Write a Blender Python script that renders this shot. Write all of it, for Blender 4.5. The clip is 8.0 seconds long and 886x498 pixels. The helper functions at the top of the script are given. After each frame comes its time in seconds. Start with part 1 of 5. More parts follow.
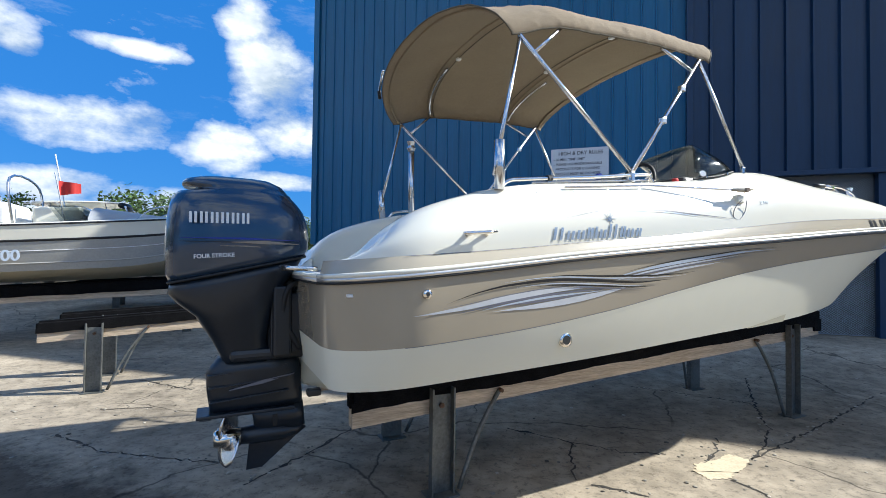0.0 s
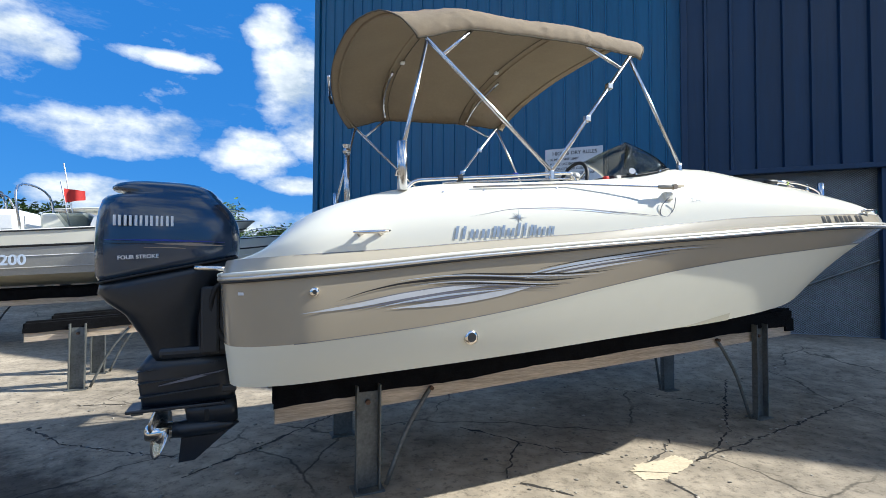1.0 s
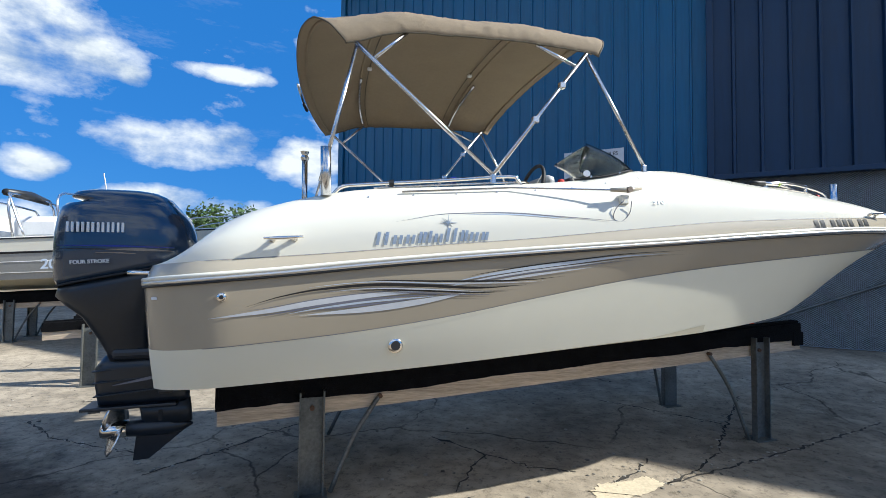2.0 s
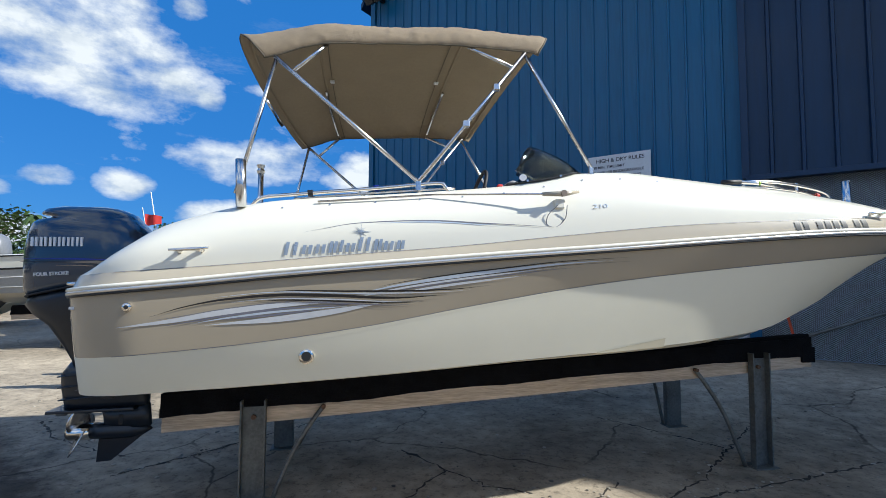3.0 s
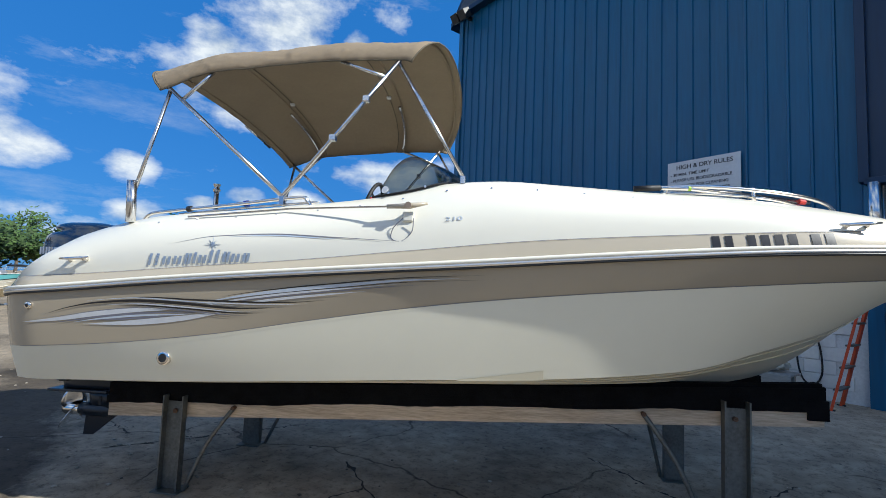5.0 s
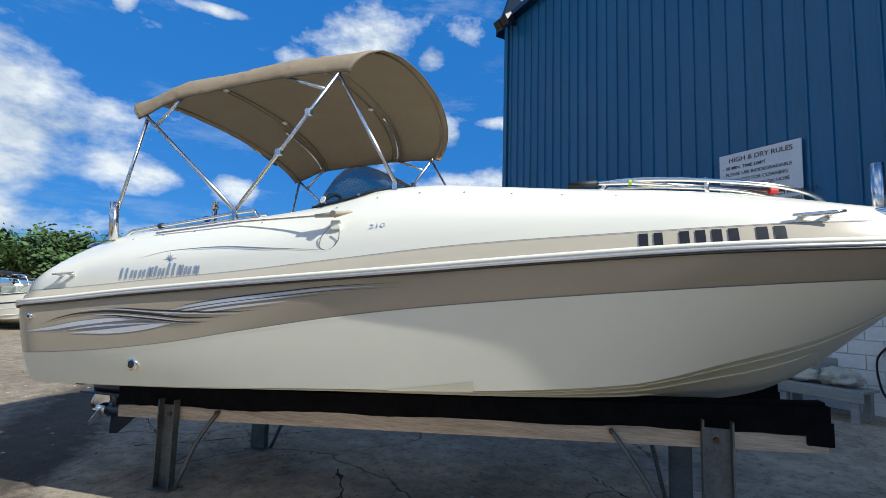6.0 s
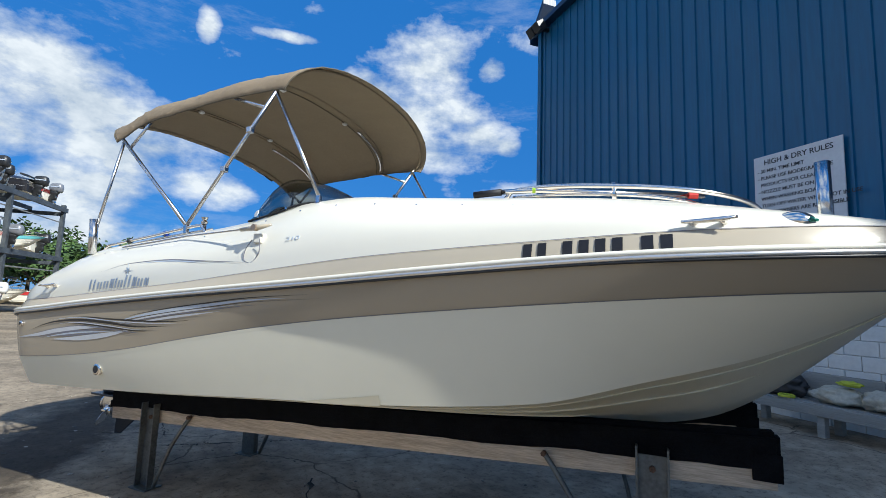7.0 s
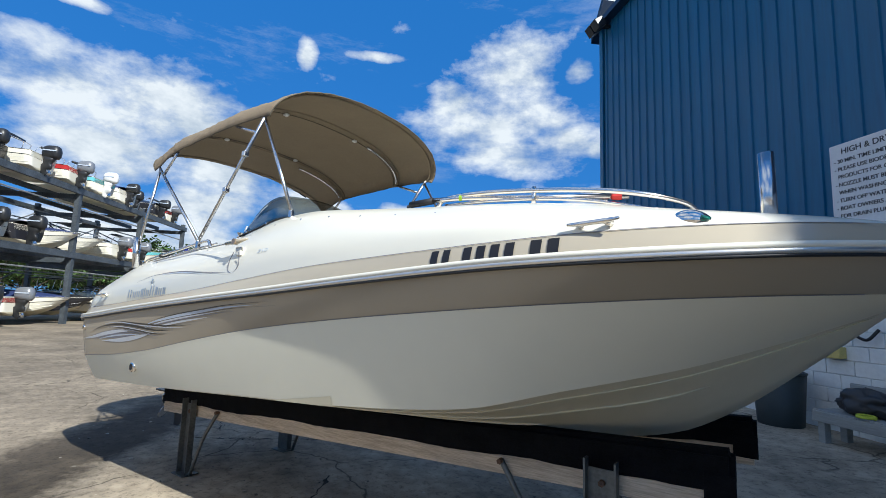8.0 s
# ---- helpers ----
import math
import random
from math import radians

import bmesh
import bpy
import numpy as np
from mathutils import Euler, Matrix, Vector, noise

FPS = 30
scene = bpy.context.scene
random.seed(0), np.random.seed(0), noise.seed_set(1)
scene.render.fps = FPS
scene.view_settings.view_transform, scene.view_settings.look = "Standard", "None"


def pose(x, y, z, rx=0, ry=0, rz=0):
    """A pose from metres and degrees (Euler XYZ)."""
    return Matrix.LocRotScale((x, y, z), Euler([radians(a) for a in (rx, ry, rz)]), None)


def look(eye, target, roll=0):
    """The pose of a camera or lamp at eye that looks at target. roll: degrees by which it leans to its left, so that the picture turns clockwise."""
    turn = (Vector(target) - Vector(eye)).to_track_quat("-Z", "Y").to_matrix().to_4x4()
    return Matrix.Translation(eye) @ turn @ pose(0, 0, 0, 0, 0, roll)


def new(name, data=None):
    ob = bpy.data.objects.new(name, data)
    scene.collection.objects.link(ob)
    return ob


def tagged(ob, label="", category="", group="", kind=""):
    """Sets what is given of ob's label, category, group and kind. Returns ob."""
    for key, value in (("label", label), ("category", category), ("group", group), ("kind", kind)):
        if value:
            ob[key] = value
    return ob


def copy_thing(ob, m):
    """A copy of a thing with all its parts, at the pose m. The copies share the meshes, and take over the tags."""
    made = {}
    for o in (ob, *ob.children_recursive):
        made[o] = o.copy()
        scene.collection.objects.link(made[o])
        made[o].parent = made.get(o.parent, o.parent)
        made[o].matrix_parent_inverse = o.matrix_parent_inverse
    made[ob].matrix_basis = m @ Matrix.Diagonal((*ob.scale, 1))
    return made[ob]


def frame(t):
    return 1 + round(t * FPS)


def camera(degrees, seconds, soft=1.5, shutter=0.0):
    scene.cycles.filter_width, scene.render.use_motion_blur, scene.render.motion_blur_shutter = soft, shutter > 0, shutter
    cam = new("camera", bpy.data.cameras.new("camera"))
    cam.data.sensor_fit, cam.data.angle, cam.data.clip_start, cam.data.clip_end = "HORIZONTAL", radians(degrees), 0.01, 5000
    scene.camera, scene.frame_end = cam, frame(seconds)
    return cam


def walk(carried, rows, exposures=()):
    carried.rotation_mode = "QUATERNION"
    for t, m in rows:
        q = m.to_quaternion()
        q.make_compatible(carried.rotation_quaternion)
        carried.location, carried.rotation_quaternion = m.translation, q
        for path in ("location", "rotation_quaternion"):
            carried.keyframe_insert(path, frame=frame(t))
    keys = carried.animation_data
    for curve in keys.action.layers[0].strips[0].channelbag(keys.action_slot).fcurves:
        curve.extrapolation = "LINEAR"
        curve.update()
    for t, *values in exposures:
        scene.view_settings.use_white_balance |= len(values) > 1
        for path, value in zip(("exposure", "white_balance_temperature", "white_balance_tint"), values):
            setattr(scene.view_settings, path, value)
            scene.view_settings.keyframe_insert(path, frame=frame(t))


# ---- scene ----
cam = camera(86.1, 8.0, soft=0.6)
PATH = [
    (0, (-0.152, -0.258, 1.589), (-0.321, 1.735, 1.638), 0.7),
    (0.5, (0.227, -0.318, 1.592), (0.017, 1.671, 1.635), 0.6),
    (1, (0.537, -0.24, 1.575), (0.269, 1.741, 1.633), 0.3),
    (1.5, (0.872, -0.154, 1.586), (0.525, 1.814, 1.648), 0.3),
    (2.8, (1.832, 0.189, 1.586), (1.179, 2.075, 1.704), 0.6),
    (3, (2.005, 0.262, 1.59), (1.311, 2.134, 1.71), 0.3),
    (3.5, (2.42, 0.481, 1.595), (1.604, 2.303, 1.71), 0.6),
    (4, (2.74, 0.749, 1.625), (1.789, 2.502, 1.766), 1.5),
    (4.5, (3.148, 0.95, 1.632), (2.084, 2.635, 1.794), 1.9),
    (4.7, (3.308, 1.048, 1.637), (2.183, 2.694, 1.798), 2.3),
    (5.8, (4.001, 1.723, 1.662), (2.583, 3.121, 1.85), 1.5),
    (6, (4.131, 1.855, 1.664), (2.671, 3.209, 1.855), 1.6),
    (6.5, (4.391, 2.182, 1.669), (2.849, 3.439, 1.873), 1.7),
    (7, (4.646, 2.538, 1.7), (3.024, 3.687, 1.928), 2.0),
    (7.5, (4.941, 2.852, 1.712), (3.22, 3.842, 1.953), 1.7),
    (8, (5.132, 3.201, 1.717), (3.327, 4.025, 1.966), 2.0),
]
walk(cam, [(t, look(eye, target, roll)) for t, eye, target, roll in PATH], [(0.0, 0.85, 6080, 6), (4.0, 0.55, 6080, 6), (8.0, 0.53, 6030, 6)])

# ---- world, sun, exposure ----
SUN_AZ, SUN_EL = 13.3, 37.0   # degrees from +x towards +y, and above the horizon
world = bpy.data.worlds.new("world")
scene.world = world
world.use_nodes = True
wn, wl = world.node_tree.nodes, world.node_tree.links
wn.clear()


def wmath(op, a, b=None, c=None, clamp=False):
    n = wn.new("ShaderNodeMath")
    n.operation, n.use_clamp = op, clamp
    for i, v in enumerate((a, b, c)):
        if v is None:
            continue
        if isinstance(v, (int, float)):
            n.inputs[i].default_value = v
        else:
            wl.new(v, n.inputs[i])
    return n.outputs[0]


def build_sky():
    out = wn.new("ShaderNodeOutputWorld")
    bg = wn.new("ShaderNodeBackground")
    bg.inputs["Strength"].default_value = 0.060
    sky = wn.new("ShaderNodeTexSky")
    sky.sky_type, sky.sun_disc = "NISHITA", False
    sky.sun_elevation, sky.sun_rotation = radians(SUN_EL), radians(90 - SUN_AZ)
    sky.air_density, sky.dust_density, sky.ozone_density = 1.0, 0.3, 3.0
    tc = wn.new("ShaderNodeTexCoord")
    sep = wn.new("ShaderNodeSeparateXYZ")
    wl.new(tc.outputs["Generated"], sep.inputs[0])
    az = wmath("ADD", wmath("ARCTAN2", wmath("MULTIPLY", sep.outputs[1], -1.0), wmath("MULTIPLY", sep.outputs[0], -1.0)), math.pi)
    el = wmath("ARCSINE", sep.outputs[2])
    flat = wn.new("ShaderNodeCombineXYZ")
    wl.new(az, flat.inputs[0])
    wl.new(wmath("MULTIPLY", el, 1.7), flat.inputs[1])

    def noisy(scale, detail, rough, shift=(0, 0, 0), stretch=(1, 1, 1)):
        mp = wn.new("ShaderNodeMapping")
        mp.inputs["Location"].default_value, mp.inputs["Scale"].default_value = shift, stretch
        wl.new(flat.outputs[0], mp.inputs["Vector"])
        n = wn.new("ShaderNodeTexNoise")
        n.inputs["Scale"].default_value, n.inputs["Detail"].default_value, n.inputs["Roughness"].default_value = scale, detail, rough
        wl.new(mp.outputs[0], n.inputs["Vector"])
        return n.outputs[0]
    puff, lit, wisp = noisy(7.0, 10.0, 0.60), noisy(7.0, 5.0, 0.60, (0.05, 0.085, 0)), noisy(3.0, 9.0, 0.70, (0, 0, 0), (1.0, 2.2, 1))
    best = None
    for a, e, w, h in CLOUDS:
        da = wmath("DIVIDE", wmath("SUBTRACT", az, radians(a)), radians(w))
        de = wmath("DIVIDE", wmath("SUBTRACT", el, radians(e)), radians(h))
        r = wmath("SUBTRACT", 1.0, wmath("ADD", wmath("MULTIPLY", da, da), wmath("MULTIPLY", de, de)))
        best = r if best is None else wmath("MAXIMUM", best, r)
    best = wmath("MAXIMUM", best, -1.3)
    dens = wmath("ADD", best, wmath("MULTIPLY", wmath("SUBTRACT", puff, 0.5), 6.6))
    dens = wmath("MULTIPLY", wmath("ADD", dens, 0.62), 0.58, clamp=True)
    thin = wmath("MULTIPLY", wmath("SUBTRACT", wisp, 0.55), 1.6, clamp=True)
    dens = wmath("MAXIMUM", dens, wmath("MULTIPLY", thin, 0.75))
    shade = wn.new("ShaderNodeMix")
    shade.data_type = "RGBA"
    shade.inputs[6].default_value, shade.inputs[7].default_value = (5.2, 6.1, 7.3, 1), (10.2, 10.4, 10.6, 1)
    wl.new(wmath("ADD", wmath("MULTIPLY", wmath("SUBTRACT", puff, lit), 3.0), wmath("SUBTRACT", wmath("MULTIPLY", noisy(2.4, 4.0, 0.5), 1.6), 0.12), clamp=True), shade.inputs[0])
    tint = wn.new("ShaderNodeMix")
    tint.data_type, tint.blend_type = "RGBA", "MULTIPLY"
    tint.inputs[0].default_value = 1.0
    tint.inputs[7].default_value = (0.58, 0.98, 1.30, 1)
    wl.new(sky.outputs[0], tint.inputs[6])
    mix = wn.new("ShaderNodeMix")
    mix.data_type = "RGBA"
    wl.new(dens, mix.inputs[0])
    azure = wn.new("ShaderNodeMix")
    azure.data_type = "RGBA"
    azure.inputs[0].default_value, azure.inputs[7].default_value = 0.72, (0.30, 2.35, 7.3, 1)
    wl.new(tint.outputs[2], azure.inputs[6])
    wl.new(azure.outputs[2], mix.inputs[6])
    wl.new(shade.outputs[2], mix.inputs[7])
    wl.new(mix.outputs[2], bg.inputs["Color"])
    wl.new(bg.outputs[0], out.inputs[0])


# azimuth, elevation, half width, half height of the cumulus clouds, seen and added, in degrees
CLOUDS = [(132.2, 12.8, 6.5, 2.1), (127.6, 13.1, 2.9, 1.9), (120.2, 11.9, 4.2, 2.1), (115.1, 19.7, 4.0, 4.6), (117.7, 24.9, 2.9, 1.8), (137.6, 18.7, 1.8, 1.2), (128.3, 20.3, 3.8, 0.7), (112.6, 14.6, 3.7, 2.5),
          (134.2, 6.5, 5, 1.4), (127.4, 6.0, 5, 1.4), (113.7, 8.8, 3.7, 0.9), (161.8, 10.9, 2.2, 1.3), (154.6, 7.8, 1.8, 0.8), (150.9, 9.3, 2.0, 1.0), (160.7, 6.1, 2.5, 1.2), (144.6, 9.2, 2.2, 1.2),
          (196.9, 20.1, 5.5, 3.2), (188, 20, 10, 3.4), (192.3, 14.5, 10, 3.4), (179.8, 14.5, 7.5, 4), (182.8, 9.8, 6, 2.8), (186, 17, 11, 4), (172, 11.5, 5, 1.8), (155, 24.5, 3, 2), (147.9, 27.5, 5.7, 3.6), (149.2, 22, 8.0, 3.6), (141.9, 18.9, 4.6, 2.6), (147, 18.4, 7, 2.0),
          (139.3, 27, 1.6, 1.3), (173.1, 28.2, 1.0, 1.5), (164.5, 28.6, 3.4, 0.5), (196.4, 27, 3, 0.6), (128, 4, 16, 1.6), (152, 4, 14, 1.4), (186, 6, 14, 2.0),
          # unseen clouds, added overhead and around the back to whiten the fill light
          (230, 22, 22, 11), (290, 26, 28, 14), (20, 28, 18, 10), (60, 34, 16, 8), (250, 55, 40, 14), (130, 66, 60, 12), (340, 62, 40, 12), (340, 18, 20, 8)]
build_sky()
sun = new("sun", bpy.data.lights.new("sun", "SUN"))
sun.data.energy, sun.data.angle, sun.data.color = 5.0, radians(0.6), (1.0, 0.95, 0.87)
sun.matrix_world = look((0, 0, 30), (-30 * math.cos(radians(SUN_AZ)), -30 * math.sin(radians(SUN_AZ)), 30 - 30 * math.tan(radians(SUN_EL))))


# ---- materials ----
def mat(name, color, rough=0.5, metal=0.0, vary=0.08, scale=3.0, bump=0.0, bump_scale=60.0, coat=0.0, stretch=(1, 1, 1), dark=None, spec=0.5, island=0.0, fine=0.5, even=False):
    """A procedural surface: base colour with variation at two scales, and a fine relief."""
    m = bpy.data.materials.new(name)
    m.use_nodes = True
    n, l = m.node_tree.nodes, m.node_tree.links
    b = n["Principled BSDF"]
    b.inputs["Roughness"].default_value, b.inputs["Metallic"].default_value = rough, metal
    b.inputs["Coat Weight"].default_value, b.inputs["Coat Roughness"].default_value = coat, 0.06
    b.inputs["Specular IOR Level"].default_value = spec
    tc = n.new("ShaderNodeTexCoord")
    mp = n.new("ShaderNodeMapping")
    mp.inputs["Scale"].default_value = stretch
    l.new(tc.outputs["Object"], mp.inputs["Vector"])
    big, small = n.new("ShaderNodeTexNoise"), n.new("ShaderNodeTexNoise")
    for t, sc in ((big, scale), (small, scale * 9)):
        t.inputs["Scale"].default_value, t.inputs["Detail"].default_value = sc, 6.0
        l.new(mp.outputs[0], t.inputs["Vector"])
    add = n.new("ShaderNodeMix")
    add.inputs[0].default_value = fine
    l.new(big.outputs[0], add.inputs[2])
    l.new(small.outputs[0], add.inputs[3])
    ramp = n.new("ShaderNodeValToRGB")
    d = dark or [c * (1 - 2.2 * vary) for c in color]
    e = [min(1, c * (1 + 1.2 * vary)) for c in color]
    ramp.color_ramp.elements[0].position, ramp.color_ramp.elements[1].position = 0.32, 0.68
    ramp.color_ramp.elements[0].color, ramp.color_ramp.elements[1].color = (*d, 1), (*e, 1)
    l.new(add.outputs[0], ramp.inputs[0])
    last = ramp.outputs[0]
    if island:
        geo = n.new("ShaderNodeNewGeometry")
        hsv = n.new("ShaderNodeHueSaturation")
        mr = n.new("ShaderNodeMapRange")
        mr.inputs["To Min"].default_value, mr.inputs["To Max"].default_value = 1 - island, 1 + island
        l.new(geo.outputs["Random Per Island"], mr.inputs["Value"])
        l.new(mr.outputs[0], hsv.inputs["Value"])
        l.new(last, hsv.inputs["Color"])
        last = hsv.outputs[0]
    l.new(last, b.inputs["Base Color"])
    rr = n.new("ShaderNodeMapRange")
    rr.inputs["To Min"].default_value, rr.inputs["To Max"].default_value = max(0.02, rough * (0.97 if even else 0.8)), min(1, rough * (1.03 if even else 1.25))
    l.new(small.outputs[0], rr.inputs["Value"])
    l.new(rr.outputs[0], b.inputs["Roughness"])
    if bump:
        fine_n, bn = n.new("ShaderNodeTexNoise"), n.new("ShaderNodeBump")
        fine_n.inputs["Scale"].default_value, fine_n.inputs["Detail"].default_value = bump_scale, 5.0
        l.new(mp.outputs[0], fine_n.inputs["Vector"])
        bn.inputs["Strength"].default_value, bn.inputs["Distance"].default_value = bump, 0.01
        l.new(fine_n.outputs[0], bn.inputs["Height"])
        l.new(bn.outputs[0], b.inputs["Normal"])
    return m


def tinted(name, color):
    """A thin tinted sheet: seen through, with a mirror gloss at grazing angles."""
    m = bpy.data.materials.new(name)
    m.use_nodes = True
    n, l = m.node_tree.nodes, m.node_tree.links
    n.clear()
    out, mix, tr, gl, fr = (n.new("ShaderNode" + k) for k in ("OutputMaterial", "MixShader", "BsdfTransparent", "BsdfGlossy", "LayerWeight"))
    tr.inputs["Color"].default_value = (*color, 1)
    gl.inputs["Roughness"].default_value = 0.04
    sharp, lift = n.new("ShaderNodeMath"), n.new("ShaderNodeMath")
    sharp.operation, sharp.inputs[1].default_value = "POWER", 4.0
    lift.operation, lift.inputs[1].default_value, lift.inputs[2].default_value = "MULTIPLY_ADD", 0.7, 0.035
    l.new(fr.outputs["Facing"], sharp.inputs[0])
    l.new(sharp.outputs[0], lift.inputs[0])
    l.new(lift.outputs[0], mix.inputs[0])
    l.new(tr.outputs[0], mix.inputs[1])
    l.new(gl.outputs[0], mix.inputs[2])
    l.new(mix.outputs[0], out.inputs[0])
    return m


WHITE = mat("white_gelcoat", (0.79, 0.755, 0.64), 0.26, vary=0.006, scale=0.6, coat=0.5, even=True)
HULLW = mat("hull_gelcoat", (0.81, 0.77, 0.62), 0.46, vary=0.010, scale=0.7, coat=0.0, even=True, spec=0.3)
CREAM = mat("bottom_gelcoat", (0.66, 0.60, 0.44), 0.35, vary=0.03, scale=0.8, coat=0.2, even=True)
TAN = mat("tan_gelcoat", (0.37, 0.315, 0.232), 0.22, vary=0.012, scale=0.8, coat=0.5, even=True)
BEIGE = mat("beige_gelcoat", (0.46, 0.40, 0.30), 0.22, vary=0.012, scale=0.8, coat=0.5, even=True)
STEEL = mat("stainless_steel", (0.70, 0.70, 0.71), 0.22, 1.0, vary=0.04, scale=8)
CHROME = mat("polished_chrome", (0.88, 0.83, 0.77), 0.13, 1.0, vary=0.03, scale=8)
STRIP = mat("steel_strip", (0.80, 0.77, 0.73), 0.30, 0.9, vary=0.03, scale=6)
RUBBER = mat("black_rubber", (0.012, 0.012, 0.013), 0.6, vary=0.1, scale=8)
BLACKP = mat("black_plastic", (0.018, 0.019, 0.021), 0.4, vary=0.1, scale=6)
CARPET = mat("black_carpet", (0.008, 0.008, 0.009), 0.95, vary=0.3, scale=10, bump=0.8, bump_scale=180, spec=0.1)
WOOD = mat("weathered_pine", (0.60, 0.48, 0.35), 0.75, vary=0.20, scale=2.6, bump=0.4, bump_scale=30, stretch=(0.5, 7, 7), dark=(0.33, 0.25, 0.17))
RUSTY = mat("rusty_iron", (0.16, 0.09, 0.055), 0.8, 0.3, vary=0.4, scale=20, bump=0.3)
GALV = mat("galvanised_steel", (0.17, 0.175, 0.165), 0.52, 0.6, vary=0.2, scale=5, bump=0.1, bump_scale=40)
NAVY = mat("engine_navy_paint", (0.022, 0.046, 0.085), 0.22, 0.25, vary=0.04, scale=2, coat=0.9, even=True)
NAVYM = mat("engine_matt_paint", (0.014, 0.020, 0.029), 0.34, 0.1, vary=0.1, scale=4, coat=0.15)
CANVAS = mat("tan_canvas", (0.285, 0.225, 0.155), 0.9, vary=0.04, scale=4.0, bump=0.4, bump_scale=260, spec=0.15)
CANVASD = mat("seam_tape", (0.12, 0.10, 0.07), 0.9, vary=0.1)
INK = mat("black_vinyl", (0.014, 0.013, 0.014), 0.3, vary=0.05)
GREYV = mat("grey_vinyl", (0.16, 0.16, 0.19), 0.35, vary=0.06)
SILVERV = mat("silver_vinyl", (0.52, 0.58, 0.66), 0.3, 0.2, vary=0.06)
NAMEV = mat("silver_blue_vinyl", (0.37, 0.43, 0.51), 0.28, 0.4, vary=0.06)
PEARLV = mat("pearl_vinyl", (0.58, 0.59, 0.61), 0.3, 0.1, vary=0.05)
WHITEV = mat("white_vinyl", (0.78, 0.78, 0.78), 0.35, vary=0.03)
BLUEV = mat("blue_vinyl", (0.012, 0.03, 0.28), 0.3, vary=0.05)
GOLDV = mat("bronze_vinyl", (0.33, 0.25, 0.18), 0.3, 0.4, vary=0.08)
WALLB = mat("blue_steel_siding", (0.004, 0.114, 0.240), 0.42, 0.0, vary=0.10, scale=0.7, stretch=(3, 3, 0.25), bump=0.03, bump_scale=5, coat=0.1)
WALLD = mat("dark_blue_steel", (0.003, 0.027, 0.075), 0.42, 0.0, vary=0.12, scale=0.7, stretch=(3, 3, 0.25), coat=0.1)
BLOCK = mat("white_painted_block", (0.80, 0.79, 0.75), 0.7, vary=0.05, scale=2, bump=0.25, bump_scale=50)
CONCRETE = mat("plain_concrete", (0.40, 0.37, 0.32), 0.85, vary=0.2, scale=1.5, bump=0.3, bump_scale=40)
SMOKED = tinted("smoked_acrylic", (0.50, 0.53, 0.52))
SEATV = mat("grey_marine_vinyl", (0.36, 0.37, 0.38), 0.5, vary=0.05, bump=0.1)
SEATD = mat("dark_marine_vinyl", (0.035, 0.035, 0.037), 0.5, vary=0.05)
ORANGE = mat("orange_fibreglass", (0.62, 0.075, 0.02), 0.45, vary=0.12, scale=4)
SIGNW = mat("white_sign_panel", (0.72, 0.72, 0.72), 0.4, vary=0.04)
SIGNK = mat("sign_lettering", (0.03, 0.03, 0.035), 0.5, vary=0.05)
RED = mat("red_cloth", (0.55, 0.03, 0.025), 0.7, vary=0.1)
LEAF = mat("tree_foliage", (0.055, 0.105, 0.022), 0.7, vary=0.35, scale=0.6, island=0.45)
BARK = mat("bark", (0.11, 0.085, 0.06), 0.9, vary=0.25, scale=3, bump=0.5)


# ---- mesh helpers ----
def link(name, bm, material, parent=None, label="", smooth=False):
    me = bpy.data.meshes.new(name)
    bmesh.ops.recalc_face_normals(bm, faces=bm.faces)
    bm.to_mesh(me)
    bm.free()
    if smooth:
        me.shade_smooth()
    me.materials.append(material)
    ob = new(name, me)
    ob.parent = parent
    if label:
        ob["label"] = label
    return ob


part = link


def base(name, m, label, category, group="", kind=""):
    ob = new(name)
    ob.matrix_world = m
    return tagged(ob, label, category, group, kind)


def add_box(bm, lo, hi, bevel=0.0, m=None):
    c = [(a + b) / 2 for a, b in zip(lo, hi)]
    s = [abs(b - a) for a, b in zip(lo, hi)]
    r = bmesh.ops.create_cube(bm, size=1.0, matrix=(m or Matrix()) @ Matrix.Translation(c) @ Matrix.Diagonal((*s, 1)))
    if bevel:
        es = {e for v in r["verts"] for e in v.link_edges}
        bmesh.ops.bevel(bm, geom=list(es), offset=bevel, segments=2, affect="EDGES", profile=0.5)
    return bm


def box(lo, hi, bevel=0.0, m=None):
    return add_box(bmesh.new(), lo, hi, bevel, m)


def add_tube(bm, pts, r, sides=10, closed=False, caps=True):
    pts = [Vector(p) for p in pts]
    rad = r if isinstance(r, (list, tuple)) else [r] * len(pts)
    rings, up = [], None
    for i, p in enumerate(pts):
        a, b = pts[max(i - 1, 0)], pts[min(i + 1, len(pts) - 1)]
        if closed:
            a, b = pts[i - 1], pts[(i + 1) % len(pts)]
        d = (b - a).normalized()
        if up is None:
            up = d.orthogonal().normalized()
        up = (up - d * up.dot(d)).normalized()
        side = d.cross(up)
        rings.append([bm.verts.new(p + (up * math.cos(k) + side * math.sin(k)) * rad[i]) for k in (2 * math.pi * j / sides for j in range(sides))])
    n = len(rings)
    for i in range(n if closed else n - 1):
        for j in range(sides):
            k = (j + 1) % sides
            bm.faces.new((rings[i][j], rings[i][k], rings[(i + 1) % n][k], rings[(i + 1) % n][j]))
    if caps and not closed:
        bm.faces.new(rings[0][::-1])
        bm.faces.new(rings[-1])
    return bm


def tube(pts, r, sides=10, closed=False):
    return add_tube(bmesh.new(), pts, r, sides, closed)


